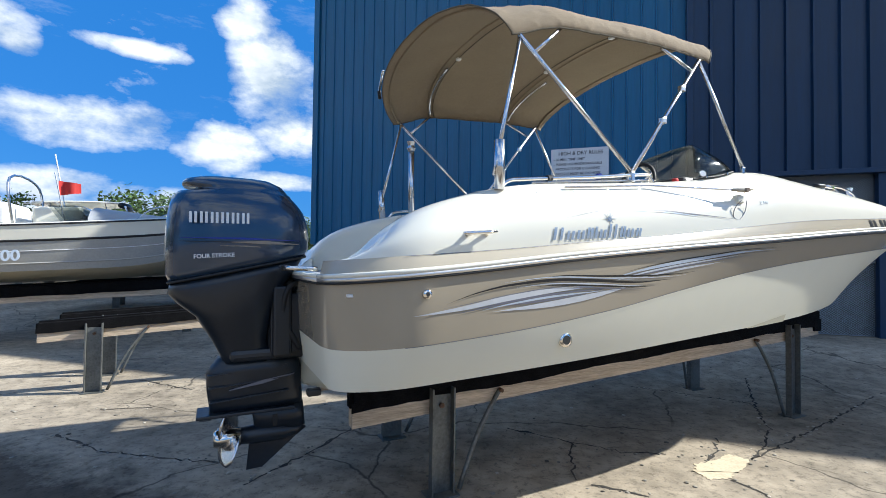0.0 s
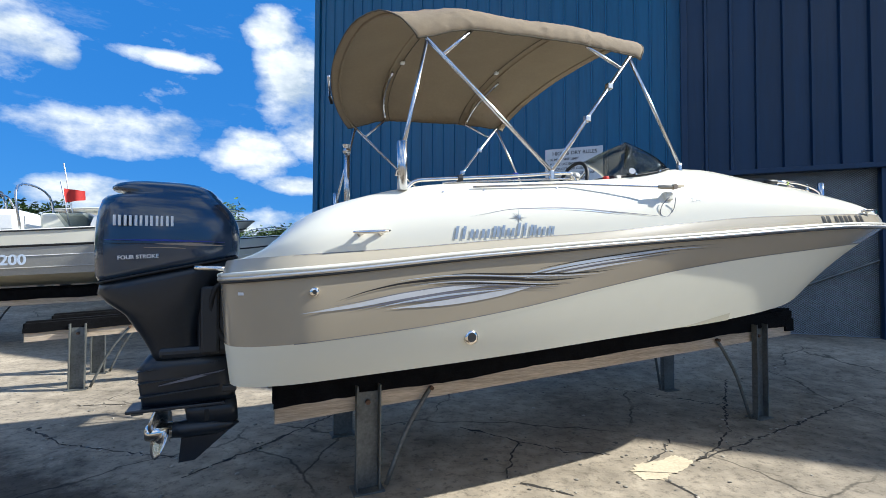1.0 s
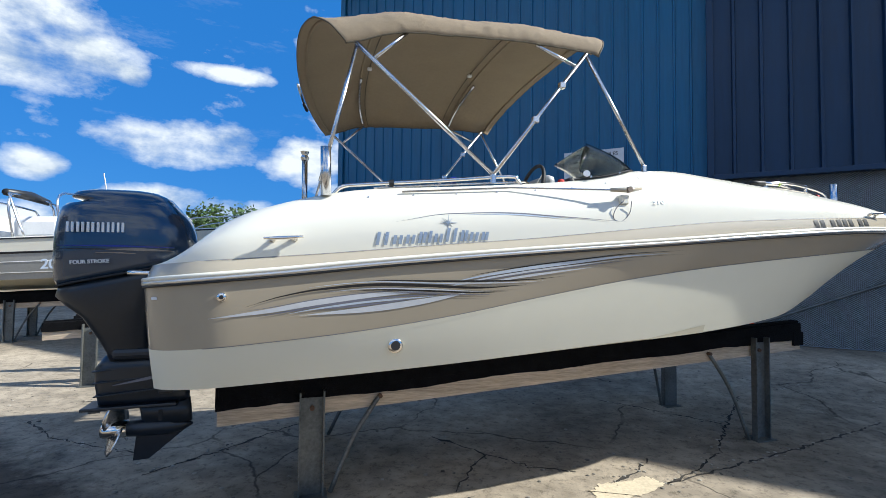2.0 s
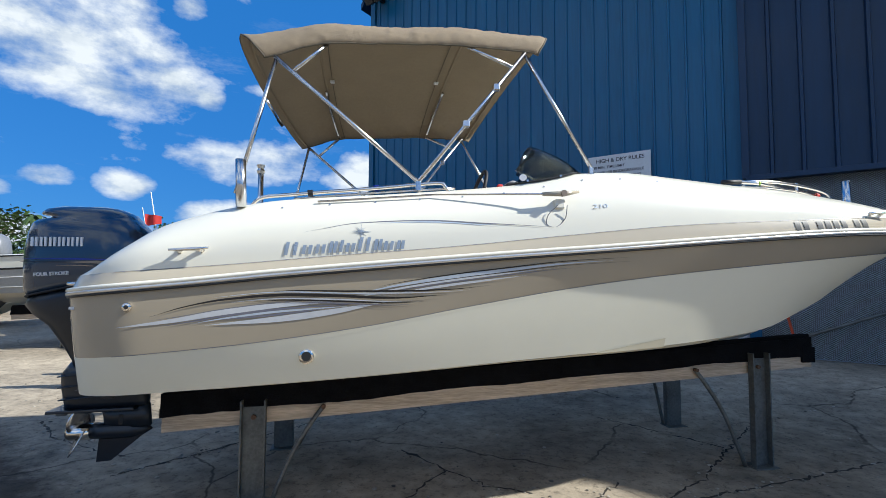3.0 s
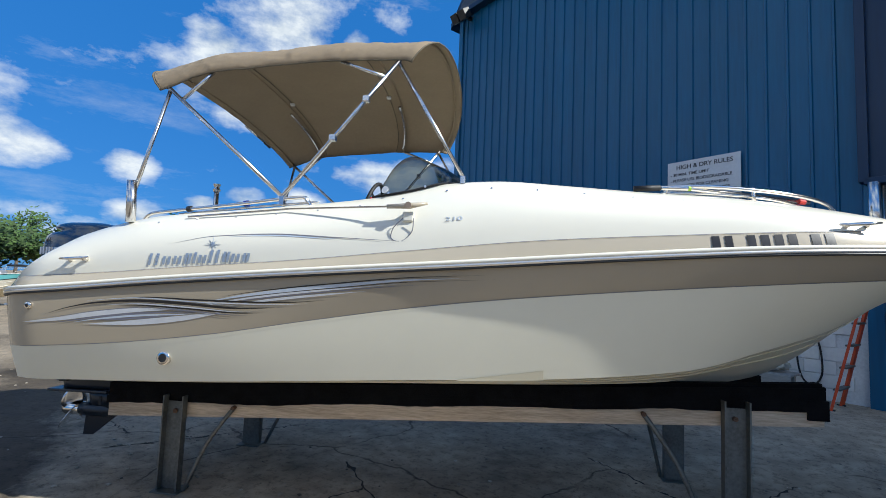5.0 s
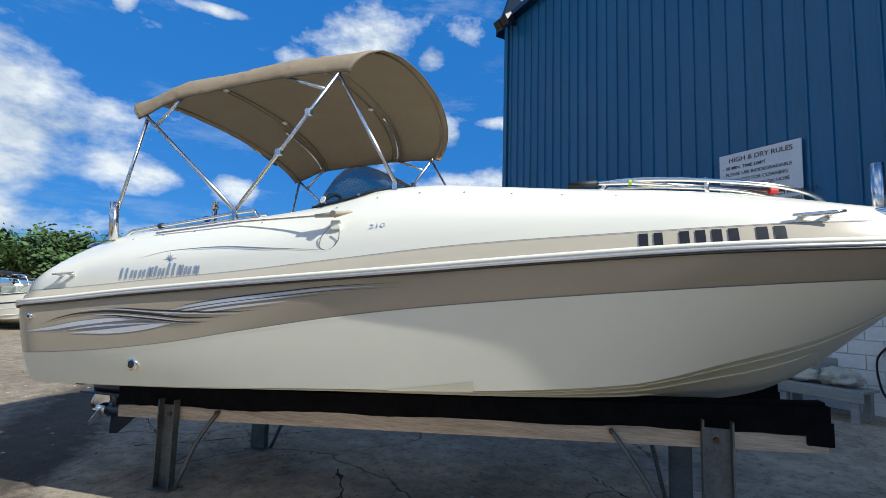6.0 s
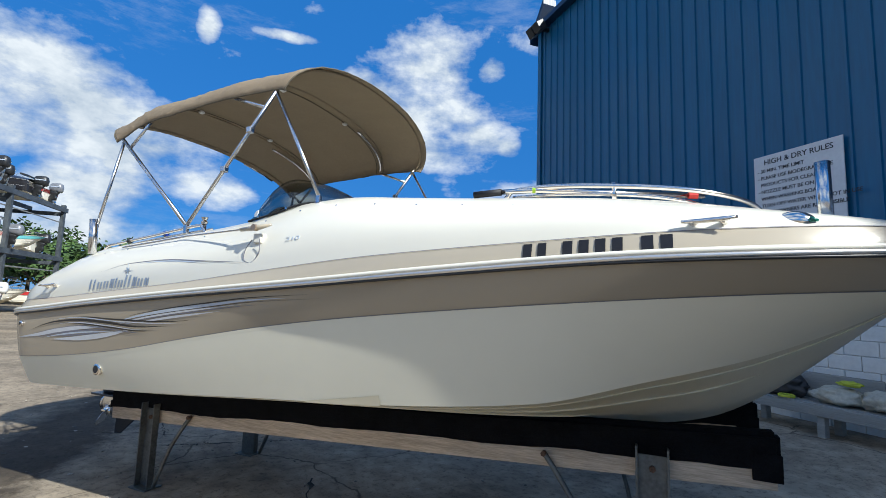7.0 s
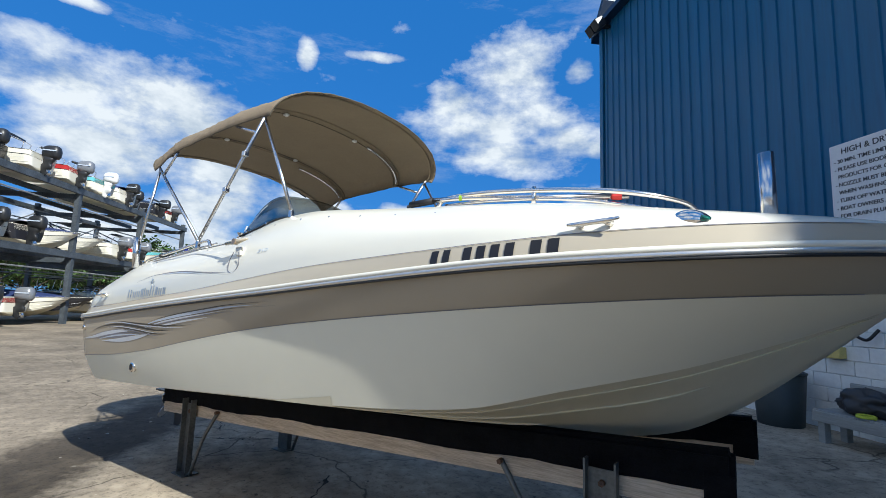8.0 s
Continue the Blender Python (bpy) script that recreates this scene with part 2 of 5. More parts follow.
def add_grid(bm, rows, wrap=False):
    """Quads over rows of points."""
    vs = [[bm.verts.new(p) for p in row] for row in rows]
    for a, b in zip(vs, vs[1:]):
        m = len(a)
        for j in range(m if wrap else m - 1):
            k = (j + 1) % m
            bm.faces.new((a[j], a[k], b[k], b[j]))
    return vs


def loft(rows, wrap=True, caps=True):
    bm = bmesh.new()
    vs = add_grid(bm, rows, wrap)
    if caps and wrap:
        bm.faces.new(vs[0][::-1])
        bm.faces.new(vs[-1])
    return bm


def curve(*knots):
    """A smooth function through a few (x, value) knots."""
    xs, ys = [k[0] for k in knots], [k[1] for k in knots]
    n = len(xs)
    sl = [(ys[i + 1] - ys[i]) / (xs[i + 1] - xs[i]) for i in range(n - 1)]
    tg = [sl[0]] + [0 if sl[i - 1] * sl[i] <= 0 else 2 * sl[i - 1] * sl[i] / (sl[i - 1] + sl[i]) for i in range(1, n - 1)] + [sl[-1]]

    def f(x):
        if x <= xs[0]:
            return ys[0] + tg[0] * (x - xs[0])
        if x >= xs[-1]:
            return ys[-1] + tg[-1] * (x - xs[-1])
        i = max(k for k in range(n - 1) if xs[k] <= x)
        h = xs[i + 1] - xs[i]
        t = (x - xs[i]) / h
        return (ys[i] * (1 + 2 * t) * (1 - t) ** 2 + tg[i] * h * t * (1 - t) ** 2 + ys[i + 1] * t * t * (3 - 2 * t) + tg[i + 1] * h * t * t * (t - 1))
    return f


def spline(pts, n=8):
    """A smooth line through points (Catmull-Rom)."""
    p = [Vector(q) for q in pts]
    p = [2 * p[0] - p[1]] + p + [2 * p[-1] - p[-2]]
    out = []
    for i in range(1, len(p) - 2):
        for k in range(n):
            t = k / n
            out.append(0.5 * ((2 * p[i]) + (p[i + 1] - p[i - 1]) * t + (2 * p[i - 1] - 5 * p[i] + 4 * p[i + 1] - p[i + 2]) * t * t + (3 * p[i] - p[i - 1] - 3 * p[i + 1] + p[i + 2]) * t ** 3))
    return out + [p[-2]]


def text_mesh(words, size, depth=0.002, align="LEFT", shear=0.0, bold=0.0):
    c = bpy.data.curves.new("words", "FONT")
    c.body, c.size, c.extrude, c.align_x, c.shear, c.offset = words, size, depth, align, shear, bold
    o = bpy.data.objects.new("words", c)
    scene.collection.objects.link(o)
    bpy.context.view_layer.update()
    me = bpy.data.meshes.new_from_object(o.evaluated_get(bpy.context.evaluated_depsgraph_get()))
    bpy.data.objects.remove(o)
    return me


def words(name, text, size, material, parent, m, depth=0.002, align="LEFT", shear=0.0, bold=0.0, label=""):
    me = text_mesh(text, size, depth, align, shear, bold)
    me.materials.clear()
    me.materials.append(material)
    ob = new(name, me)
    ob.parent = parent
    ob.matrix_local = m
    if label:
        ob["label"] = label
    return ob


# ---- ground ----
def ground_z(x, y):
    """Flat yard that rises a little towards the building."""
    d = (x - 1.434) * math.sin(radians(14.5)) + (y - 11.054) * math.cos(radians(14.5))
    t = min(1, max(0, (d + 5.0) / 4.2))
    return 0.22 * t * t * (3 - 2 * t)


def ground_material():
    m = mat("worn_concrete_yard", (0.40, 0.336, 0.252), 0.92, vary=0.24, scale=0.55, bump=0.35, bump_scale=35, spec=0.25)
    n, l = m.node_tree.nodes, m.node_tree.links
    b = n["Principled BSDF"]
    tc = n.new("ShaderNodeTexCoord")
    warp = n.new("ShaderNodeTexNoise")
    warp.inputs["Scale"].default_value, warp.inputs["Detail"].default_value = 1.6, 6
    l.new(tc.outputs["Object"], warp.inputs["Vector"])
    mixv = n.new("ShaderNodeMix")
    mixv.data_type = "VECTOR"
    mixv.inputs[0].default_value = 0.32
    l.new(tc.outputs["Object"], mixv.inputs[4])
    l.new(warp.outputs["Color"], mixv.inputs[5])
    vor = n.new("ShaderNodeTexVoronoi")
    vor.feature = "DISTANCE_TO_EDGE"
    vor.inputs["Scale"].default_value = 0.55
    l.new(mixv.outputs[1], vor.inputs["Vector"])
    crack = n.new("ShaderNodeMapRange")
    crack.inputs["From Min"].default_value, crack.inputs["From Max"].default_value = 0.0012, 0.006
    crack.inputs["To Min"].default_value, crack.inputs["To Max"].default_value = 0.35, 1.0
    l.new(vor.outputs["Distance"], crack.inputs["Value"])
    stain, st = n.new("ShaderNodeTexNoise"), n.new("ShaderNodeMapRange")
    stain.inputs["Scale"].default_value, stain.inputs["Detail"].default_value, stain.inputs["Roughness"].default_value = 0.35, 9, 0.65
    l.new(tc.outputs["Object"], stain.inputs["Vector"])
    st.inputs["From Min"].default_value, st.inputs["From Max"].default_value = 0.36, 0.56
    st.inputs["To Min"].default_value, st.inputs["To Max"].default_value = 0.62, 1.0
    l.new(stain.outputs[0], st.inputs["Value"])
    # cracks fade out in places
    keep, kr = n.new("ShaderNodeTexNoise"), n.new("ShaderNodeMapRange")
    keep.inputs["Scale"].default_value, keep.inputs["Detail"].default_value = 0.5, 3
    l.new(tc.outputs["Object"], keep.inputs["Vector"])
    kr.inputs["From Min"].default_value, kr.inputs["From Max"].default_value = 0.42, 0.52
    l.new(keep.outputs[0], kr.inputs["Value"])
    fade = n.new("ShaderNodeMath")
    fade.operation = "MAXIMUM"
    l.new(crack.outputs[0], fade.inputs[0])
    l.new(kr.outputs[0], fade.inputs[1])
    # old dirt-blackened surfacing south of the motor, with a ragged edge; its band also holds painted shade
    dirt_shade = n.new("ShaderNodeVectorMath")
    dirt_shade.operation = "DOT_PRODUCT"
    dirt_shade.inputs[1].default_value = (0.34, 0.94, 0)
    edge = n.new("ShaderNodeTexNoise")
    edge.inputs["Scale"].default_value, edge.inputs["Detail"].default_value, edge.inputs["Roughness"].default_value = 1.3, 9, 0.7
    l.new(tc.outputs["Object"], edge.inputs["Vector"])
    l.new(tc.outputs["Object"], dirt_shade.inputs[0])
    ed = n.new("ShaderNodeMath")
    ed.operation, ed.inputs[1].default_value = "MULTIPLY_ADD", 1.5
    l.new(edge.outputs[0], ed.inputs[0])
    l.new(dirt_shade.outputs["Value"], ed.inputs[2])
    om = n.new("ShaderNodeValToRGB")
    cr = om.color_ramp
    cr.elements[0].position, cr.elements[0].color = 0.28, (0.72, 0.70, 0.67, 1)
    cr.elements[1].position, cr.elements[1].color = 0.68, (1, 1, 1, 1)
    # middle stops go blacker than the dirt, to deepen the boat's shadow in the colour
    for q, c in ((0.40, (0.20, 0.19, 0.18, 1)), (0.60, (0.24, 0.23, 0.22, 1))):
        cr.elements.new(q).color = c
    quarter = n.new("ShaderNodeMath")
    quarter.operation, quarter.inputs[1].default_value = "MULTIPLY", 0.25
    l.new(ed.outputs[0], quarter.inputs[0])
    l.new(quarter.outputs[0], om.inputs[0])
    # pits and grit
    grit, gr = n.new("ShaderNodeTexNoise"), n.new("ShaderNodeMapRange")
    grit.inputs["Scale"].default_value, grit.inputs["Detail"].default_value, grit.inputs["Roughness"].default_value = 14, 10, 0.8
    l.new(tc.outputs["Object"], grit.inputs["Vector"])
    gr.inputs["From Min"].default_value, gr.inputs["From Max"].default_value = 0.36, 0.5
    gr.inputs["To Min"].default_value, gr.inputs["To Max"].default_value = 0.5, 1.08
    l.new(grit.outputs[0], gr.inputs["Value"])
    src = b.inputs["Base Color"].links[0].from_socket
    prev = src
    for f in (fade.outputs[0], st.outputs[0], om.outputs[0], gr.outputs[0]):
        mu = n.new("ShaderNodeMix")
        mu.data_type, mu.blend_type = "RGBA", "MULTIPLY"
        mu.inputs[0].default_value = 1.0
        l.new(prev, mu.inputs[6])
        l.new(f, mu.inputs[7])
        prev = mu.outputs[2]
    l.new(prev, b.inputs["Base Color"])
    return m


GROUND = ground_material()


def build_ground():
    bm = bmesh.new()
    xs = [-3000, -600, -150, -60] + [-40 + i * 1.0 for i in range(81)] + [60, 150, 600, 3000]
    ys = [-3000, -600, -150, -60, -30] + [-10 + i * 0.5 for i in range(61)] + [30, 60, 150, 600, 3000]
    add_grid(bm, [[(x, y, ground_z(x, y)) for x in xs] for y in ys])
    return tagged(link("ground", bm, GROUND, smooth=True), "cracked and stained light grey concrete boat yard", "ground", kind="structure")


build_ground()
CRACKS = [[(0.11, 4.34), (0.63, 4.05), (1.02, 3.88), (1.38, 3.87)],
          [(0.63, 4.05), (0.57, 3.72), (0.54, 3.31)],
          [(1.78, 6.05), (2.41, 5.75), (2.91, 5.47)],
          [(3.42, 6.56), (2.95, 5.47), (2.6, 4.61), (2.33, 4.16), (2.03, 3.83)],
          [(2.03, 3.83), (3.06, 4.66), (4.53, 5.9)],
          [(1.98, 4.32), (1.84, 3.98), (1.59, 3.72)],
          [(-3.91, 3.69), (-3.23, 3.39), (-2.6, 3.33), (-2.12, 3.3)],
          [(-4.08, 4.39), (-3.61, 4.51)],
          [(-1.81, 2.97), (-1.53, 3.65), (-1.13, 4.82)],
          [(-4.51, 5.53), (-3.62, 5.21)],
          [(0.65, 3.24), (0.83, 3.19), (0.99, 3.11)],
          [(1.67, 3.44), (1.78, 3.28), (1.81, 3.2)]]
PATCH = [(1.46, 3.56), (1.54, 3.7), (1.76, 3.8), (1.86, 3.92), (1.94, 3.9), (2.03, 3.83), (1.83, 3.6), (1.68, 3.46), (1.52, 3.42)]


def cracks():
    """Open cracks and slab joints as jagged dark strips, and a repaired patch."""
    rg = random.Random(5)
    for line in CRACKS:
        pts = [Vector((x, y, 0)) for x, y in line]
        dense = []
        for a, b in zip(pts, pts[1:]):
            n = max(2, int((b - a).length / 0.05))
            dense += [a.lerp(b, k / n) + Vector((rg.gauss(0, 0.012), rg.gauss(0, 0.012), 0)) for k in range(n)]
        dense.append(pts[-1])
        rows = []
        for i, p in enumerate(dense):
            d = (dense[min(i + 1, len(dense) - 1)] - dense[max(i - 1, 0)]).normalized()
            w = rg.uniform(0.003, 0.012) * (2.2 if rg.random() < 0.15 else 1)
            side = Vector((-d.y, d.x, 0)) * w
            z = Vector((0, 0, ground_z(p.x, p.y) + 0.003))
            rows.append([p - side + z, p + side + z])
        bm = bmesh.new()
        add_grid(bm, rows)
        tagged(link("ground_crack", bm, CRACKM), "dark open crack in the concrete yard", "crack", kind="structure")
    pts = []
    q = [Vector((x, y, 0)) for x, y in PATCH]
    for a, b in zip(q, q[1:] + q[:1]):
        for k in range(8):
            pts.append(a.lerp(b, k / 8) + Vector((rg.gauss(0, 0.012), rg.gauss(0, 0.012), 0)))
    bm = bmesh.new()
    bm.faces.new([bm.verts.new(p + Vector((0, 0, 0.004))) for p in pts])
    tagged(link("concrete_patch", bm, PATCHM), "pale mortar repair patch in the concrete", "patch", kind="structure")
    # loose chips and leaves
    bm = bmesh.new()
    for k in range(420):
        x, y = rg.uniform(-7, 5), rg.uniform(1.6, 8)
        s = rg.uniform(0.006, 0.022)
        bmesh.ops.create_icosphere(bm, subdivisions=1, radius=s, matrix=Matrix.Translation((x, y, ground_z(x, y) + s * 0.2)) @ Matrix.Diagonal((1, rg.uniform(0.5, 1.4), 0.35, 1)))
    for line in CRACKS:
        for (xa, ya), (xb, yb) in zip(line, line[1:]):
            for k in range(int(26 * math.hypot(xb - xa, yb - ya))):
                f = rg.random()
                x, y, q = xa + (xb - xa) * f + rg.gauss(0, 0.05), ya + (yb - ya) * f + rg.gauss(0, 0.05), rg.uniform(0.004, 0.016)
                bmesh.ops.create_icosphere(bm, subdivisions=1, radius=q, matrix=Matrix.Translation((x, y, ground_z(x, y) + q * 0.2)) @ Matrix.Diagonal((1, rg.uniform(0.5, 1.4), 0.4, 1)))
    tagged(link("loose_chips", bm, CHIPS), "scattered concrete chips and grit on the yard", "grit", kind="stuff")


CRACKM = mat("crack_dirt", (0.045, 0.038, 0.03), 0.95, vary=0.4, scale=8)
PATCHM = mat("pale_mortar", (0.62, 0.52, 0.36), 0.9, vary=0.12, scale=5, bump=0.3, bump_scale=40)
CHIPS = mat("grit", (0.30, 0.27, 0.22), 0.9, vary=0.3, island=0.7)
cracks()

# ---- the deck boat: x forward, y to port, from the transom ----
BOAT = pose(-1.475, 2.790, -0.048, -0.58, -0.74, 30.54)
YARD = pose(-1.475, 2.790, 0, 0, 0, 30.54)   # level, for what stands under and beside the boat
boat = base("deck_boat", BOAT, "white and tan deck boat with swoosh stripes, resting on carpeted bunks", "boat")


def stern_round(d, r=0.5, f0=0.62, p=2.0):
    e = 1 - min(max(d, 0) / r, 1)
    return f0 + (1 - f0) * (1 - e ** p) ** (1 / p)


def bow_round(d, dl, p, q=2.0):
    e = 1 - min(max(d, 0) / dl, 1)
    return max(0.0, 1 - e ** p) ** (1 / q)


def level(x0, x1, side, dl, p, z, f0=0.66, r=0.47):
    def f(u):
        w = 0.75 * (1 - math.cos(math.pi * u)) / 2 + 0.25 * u
        x = x0 + (x1 - x0) * w
        return Vector((x, side(x) * stern_round(x - x0, r, f0) * bow_round(x1 - x, dl, p), z(x)))
    return f


Z_RUB = curve((0.3, 1.53), (0.8, 1.57), (1.34, 1.62), (1.95, 1.668), (2.6, 1.715), (3.35, 1.765), (4.2, 1.825), (5.0, 1.872), (5.7, 1.895), (6.6, 1.93))
Z_BAND = curve((0.3, 1.63), (1.04, 1.68), (1.63, 1.73), (2.28, 1.78), (3.0, 1.85), (3.77, 1.92), (4.62, 1.965), (5.44, 2.0), (6.6, 2.03))
Z_TOP = curve((0.36, 1.70), (0.45, 1.80), (0.58, 1.88), (0.75, 1.945), (1.05, 2.025), (1.28, 2.065), (1.97, 2.12), (2.7, 2.19), (3.2, 2.285), (3.5, 2.30), (3.93, 2.27), (4.37, 2.235), (4.8, 2.21), (5.3, 2.17), (5.65, 2.125), (6.0, 2.08), (6.5, 2.03))
Z_TAN = curve((0.3, 1.18), (1.08, 1.237), (1.74, 1.315), (2.4, 1.425), (3.05, 1.525), (3.7, 1.60), (4.65, 1.682), (5.5, 1.742), (6.5, 1.80))
Z_CHINE = curve((0.3, 0.958), (1.7, 1.012), (3.0, 1.085), (3.8, 1.125), (4.6, 1.20), (5.1, 1.33), (5.57, 1.455), (5.96, 1.59), (6.17, 1.67), (6.42, 1.77))
Z_KEEL = curve((0.3, 0.80), (2.0, 0.85), (3.5, 0.90), (4.5, 0.94), (5.2, 1.0), (5.45, 1.06), (5.73, 1.21), (6.1, 1.50), (6.42, 1.77))
Y_CHINE = curve((0.3, 1.035), (1.5, 1.05), (3.0, 1.045), (3.8, 1.02), (4.6, 0.95), (5.1, 0.84), (5.57, 0.66), (5.96, 0.42), (6.2, 0.22), (6.42, 0.0))

L_RUB = level(0.10, 6.66, curve((0.2, 1.20), (1.3, 1.215), (4.6, 1.275), (6.7, 1.275)), 1.95, 2.8, Z_RUB)
L_BAND = level(0.13, 6.62, curve((0.2, 1.165), (1.3, 1.175), (4.6, 1.245), (6.7, 1.245)), 1.95, 2.8, Z_BAND)
L_TOP = level(0.24, 6.42, curve((0.2, 1.0), (1.3, 1.03), (4.0, 1.04), (6.7, 1.02)), 2.1, 2.6, Z_TOP, 0.70)
L_IN = level(0.32, 6.2, curve((0.2, 0.84), (1.3, 0.86), (4.0, 0.86), (6.7, 0.84)), 2.1, 2.6, lambda x: Z_TOP(x) - 0.01, 0.70)
L_TAN = level(0.12, 6.54, curve((0.2, 1.155), (1.3, 1.17), (4.6, 1.19), (6.7, 1.16)), 2.1, 2.5, Z_TAN)


def L_CHINE(u):
    w = 0.75 * (1 - math.cos(math.pi * u)) / 2 + 0.25 * u
    x = 0.15 + (6.42 - 0.15) * w
    return Vector((x, max(0, Y_CHINE(x)) * stern_round(x - 0.15, 0.42, 0.78), Z_CHINE(x)))


def L_KEEL(u):
    v = L_CHINE(u)
    return Vector((v.x, 0, min(Z_KEEL(v.x), v.z)))


NU = 84
US = [i / NU for i in range(NU + 1)]


def blend_rows(a, b, n, bulge=0.0, lift=0.0):
    """Rows of half-breadth points from level a to level b."""
    rows = []
    for k in range(n + 1):
        t = k / n
        row = []
        for u in US:
            p = a(u).lerp(b(u), t)
            s = math.sin(math.pi * t)
            row.append(Vector((p.x, p.y + bulge * s * min(1, p.y / 0.4), p.z + lift * s)))
        rows.append(row)
    return rows


def both_sides(rows, across):
    """Starboard from the bow to the stern, across the transom or not, then port."""
    full = []
    for row in rows:
        st = [Vector((p.x, -p.y, p.z)) for p in reversed(row)]
        po = [p.copy() for p in row]
        mid = []
        if across:
            y0 = row[0].y
            mid = [Vector((row[0].x, -y0 + 2 * y0 * k / 7, row[0].z)) for k in range(1, 7)]
        full.append((st, mid, po))
    return full


def shell(name, rows, material, label="", across=True):
    bm = bmesh.new()
    if across:
        add_grid(bm, [a + m + b for a, m, b in both_sides(rows, True)])
    else:
        for side in (0, 2):
            add_grid(bm, [r[side] for r in both_sides(rows, False)])
    bmesh.ops.remove_doubles(bm, verts=bm.verts, dist=0.0004)
    return part(name, bm, material, boat, label, smooth=True)


shell("hull_bottom", blend_rows(L_KEEL, L_CHINE, 5), CREAM, "cream gelcoat vee bottom")
shell("hull_side", blend_rows(L_CHINE, L_TAN, 6, 0.005), HULLW, "off-white lower hull side")
shell("hull_stripe", blend_rows(L_TAN, L_RUB, 5, 0.006), TAN, "glossy tan upper hull band")
shell("deck_band", blend_rows(L_RUB, L_BAND, 3, 0.006), BEIGE, "beige band above the rub rail", across=False)
deck_rows = blend_rows(L_BAND, L_TOP, 9, 0.055, 0.01) + blend_rows(L_TOP, L_IN, 3, 0, 0.012)[1:]
deck_rows += [[Vector((p.x, max(0, p.y - 0.02), p.z - 0.05)) for p in deck_rows[-1]], [Vector((p.x, max(0, p.y - 0.05), 1.45 if p.x < 5.0 else p.z - 0.2)) for p in deck_rows[-1]]]
shell("deck", deck_rows, WHITE, "white moulded deck with swept shoulders", across=False)
for sgn in (-1, 1):   # the moulded ends of the deck shoulders beside the swim platform
    ring = [r[0] for r in blend_rows(L_RUB, L_BAND, 3, 0.006)] + [r[0] for r in deck_rows[1:]]
    rows = []
    for p in ring:
        rows.append([Vector((p.x + 0.004, sgn * p.y, p.z)), Vector((p.x + 0.012, sgn * (p.y * 0.6 + 0.4 * ring[-1].y), p.z * 0.6 + 0.4 * 1.5)), Vector((p.x + 0.01, sgn * ring[-1].y, 1.5))])
    cap_bm = bmesh.new()
    add_grid(cap_bm, rows)
    part("shoulder_end", cap_bm, WHITE, boat, "", True)


def hull_y(x, z):
    """Half-breadth of the outer side at a height, for things that lie on it."""
    def at(lv):
        lo, hi = 0.0, 1.0
        for _ in range(30):
            m = (lo + hi) / 2
            if lv(m).x < x:
                lo = m
            else:
                hi = m
        return lv(lo)
    ps = [at(v) for v in (L_CHINE, L_TAN, L_RUB, L_BAND, L_TOP)]
    for (a, b), bulge in zip(zip(ps, ps[1:]), (0.005, 0.006, 0.006, 0.055)):
        if z <= b.z or b is ps[-1]:
            t = min(1, max(0, (z - a.z) / max(1e-4, b.z - a.z)))
            return a.y + (b.y - a.y) * t + bulge * math.sin(math.pi * t)
    return ps[-1].y


# cockpit sole, swim platform and console
def cockpit():
    rows = blend_rows(L_IN, L_IN, 1)
    ring = [Vector((p.x, -p.y + 0.03, 1.44)) for p in reversed(rows[0])] + [Vector((p.x, p.y - 0.03, 1.44)) for p in rows[0]]
    bm = bmesh.new()
    vs = [bm.verts.new(p) for p in ring if p.x < 5.1]
    bm.faces.new(vs)
    part("cockpit_sole", bm, WHITE, boat)
    part("swim_platform", box((0.14, -0.78, 1.48), (0.95, 0.78, 1.552), 0.02), WHITE, boat, "white moulded swim platform")
    for y in (-0.62, -0.30, 0.30):
        part("non_skid_pad", box((0.20, y - 0.12, 1.55), (0.48, y + 0.12, 1.556), 0.002), SEATV, boat, "grey non-skid pad")
    part("boarding_ladder", tube(spline([(0.12, -0.66, 1.575), (-0.02, -0.66, 1.58), (-0.03, -0.52, 1.58), (-0.03, -0.38, 1.58), (0.12, -0.38, 1.575)], 5), 0.013), CHROME, boat, "folded chrome boarding ladder", True)
    part("ladder_tread", box((-0.045, -0.60, 1.565), (-0.012, -0.44, 1.597), 0.008), BLACKP, boat, "black ladder tread")
    part("maker_plate", box((0.19, -1.052, 1.44), (0.25, -1.02, 1.455), 0.002, None), WHITEV, boat, "small white plate")
    part("stern_bench", box((0.95, -0.86, 1.44), (1.45, 0.86, 1.80), 0.05), SEATV, boat, "grey vinyl stern bench")
    part("console", box((2.75, -0.95, 1.44), (3.35, -0.15, 2.20), 0.06), WHITE, boat, "white helm console")
    part("port_console", box((2.75, 0.25, 1.44), (3.35, 0.95, 2.18), 0.06), WHITE, boat, "white port console")


cockpit()


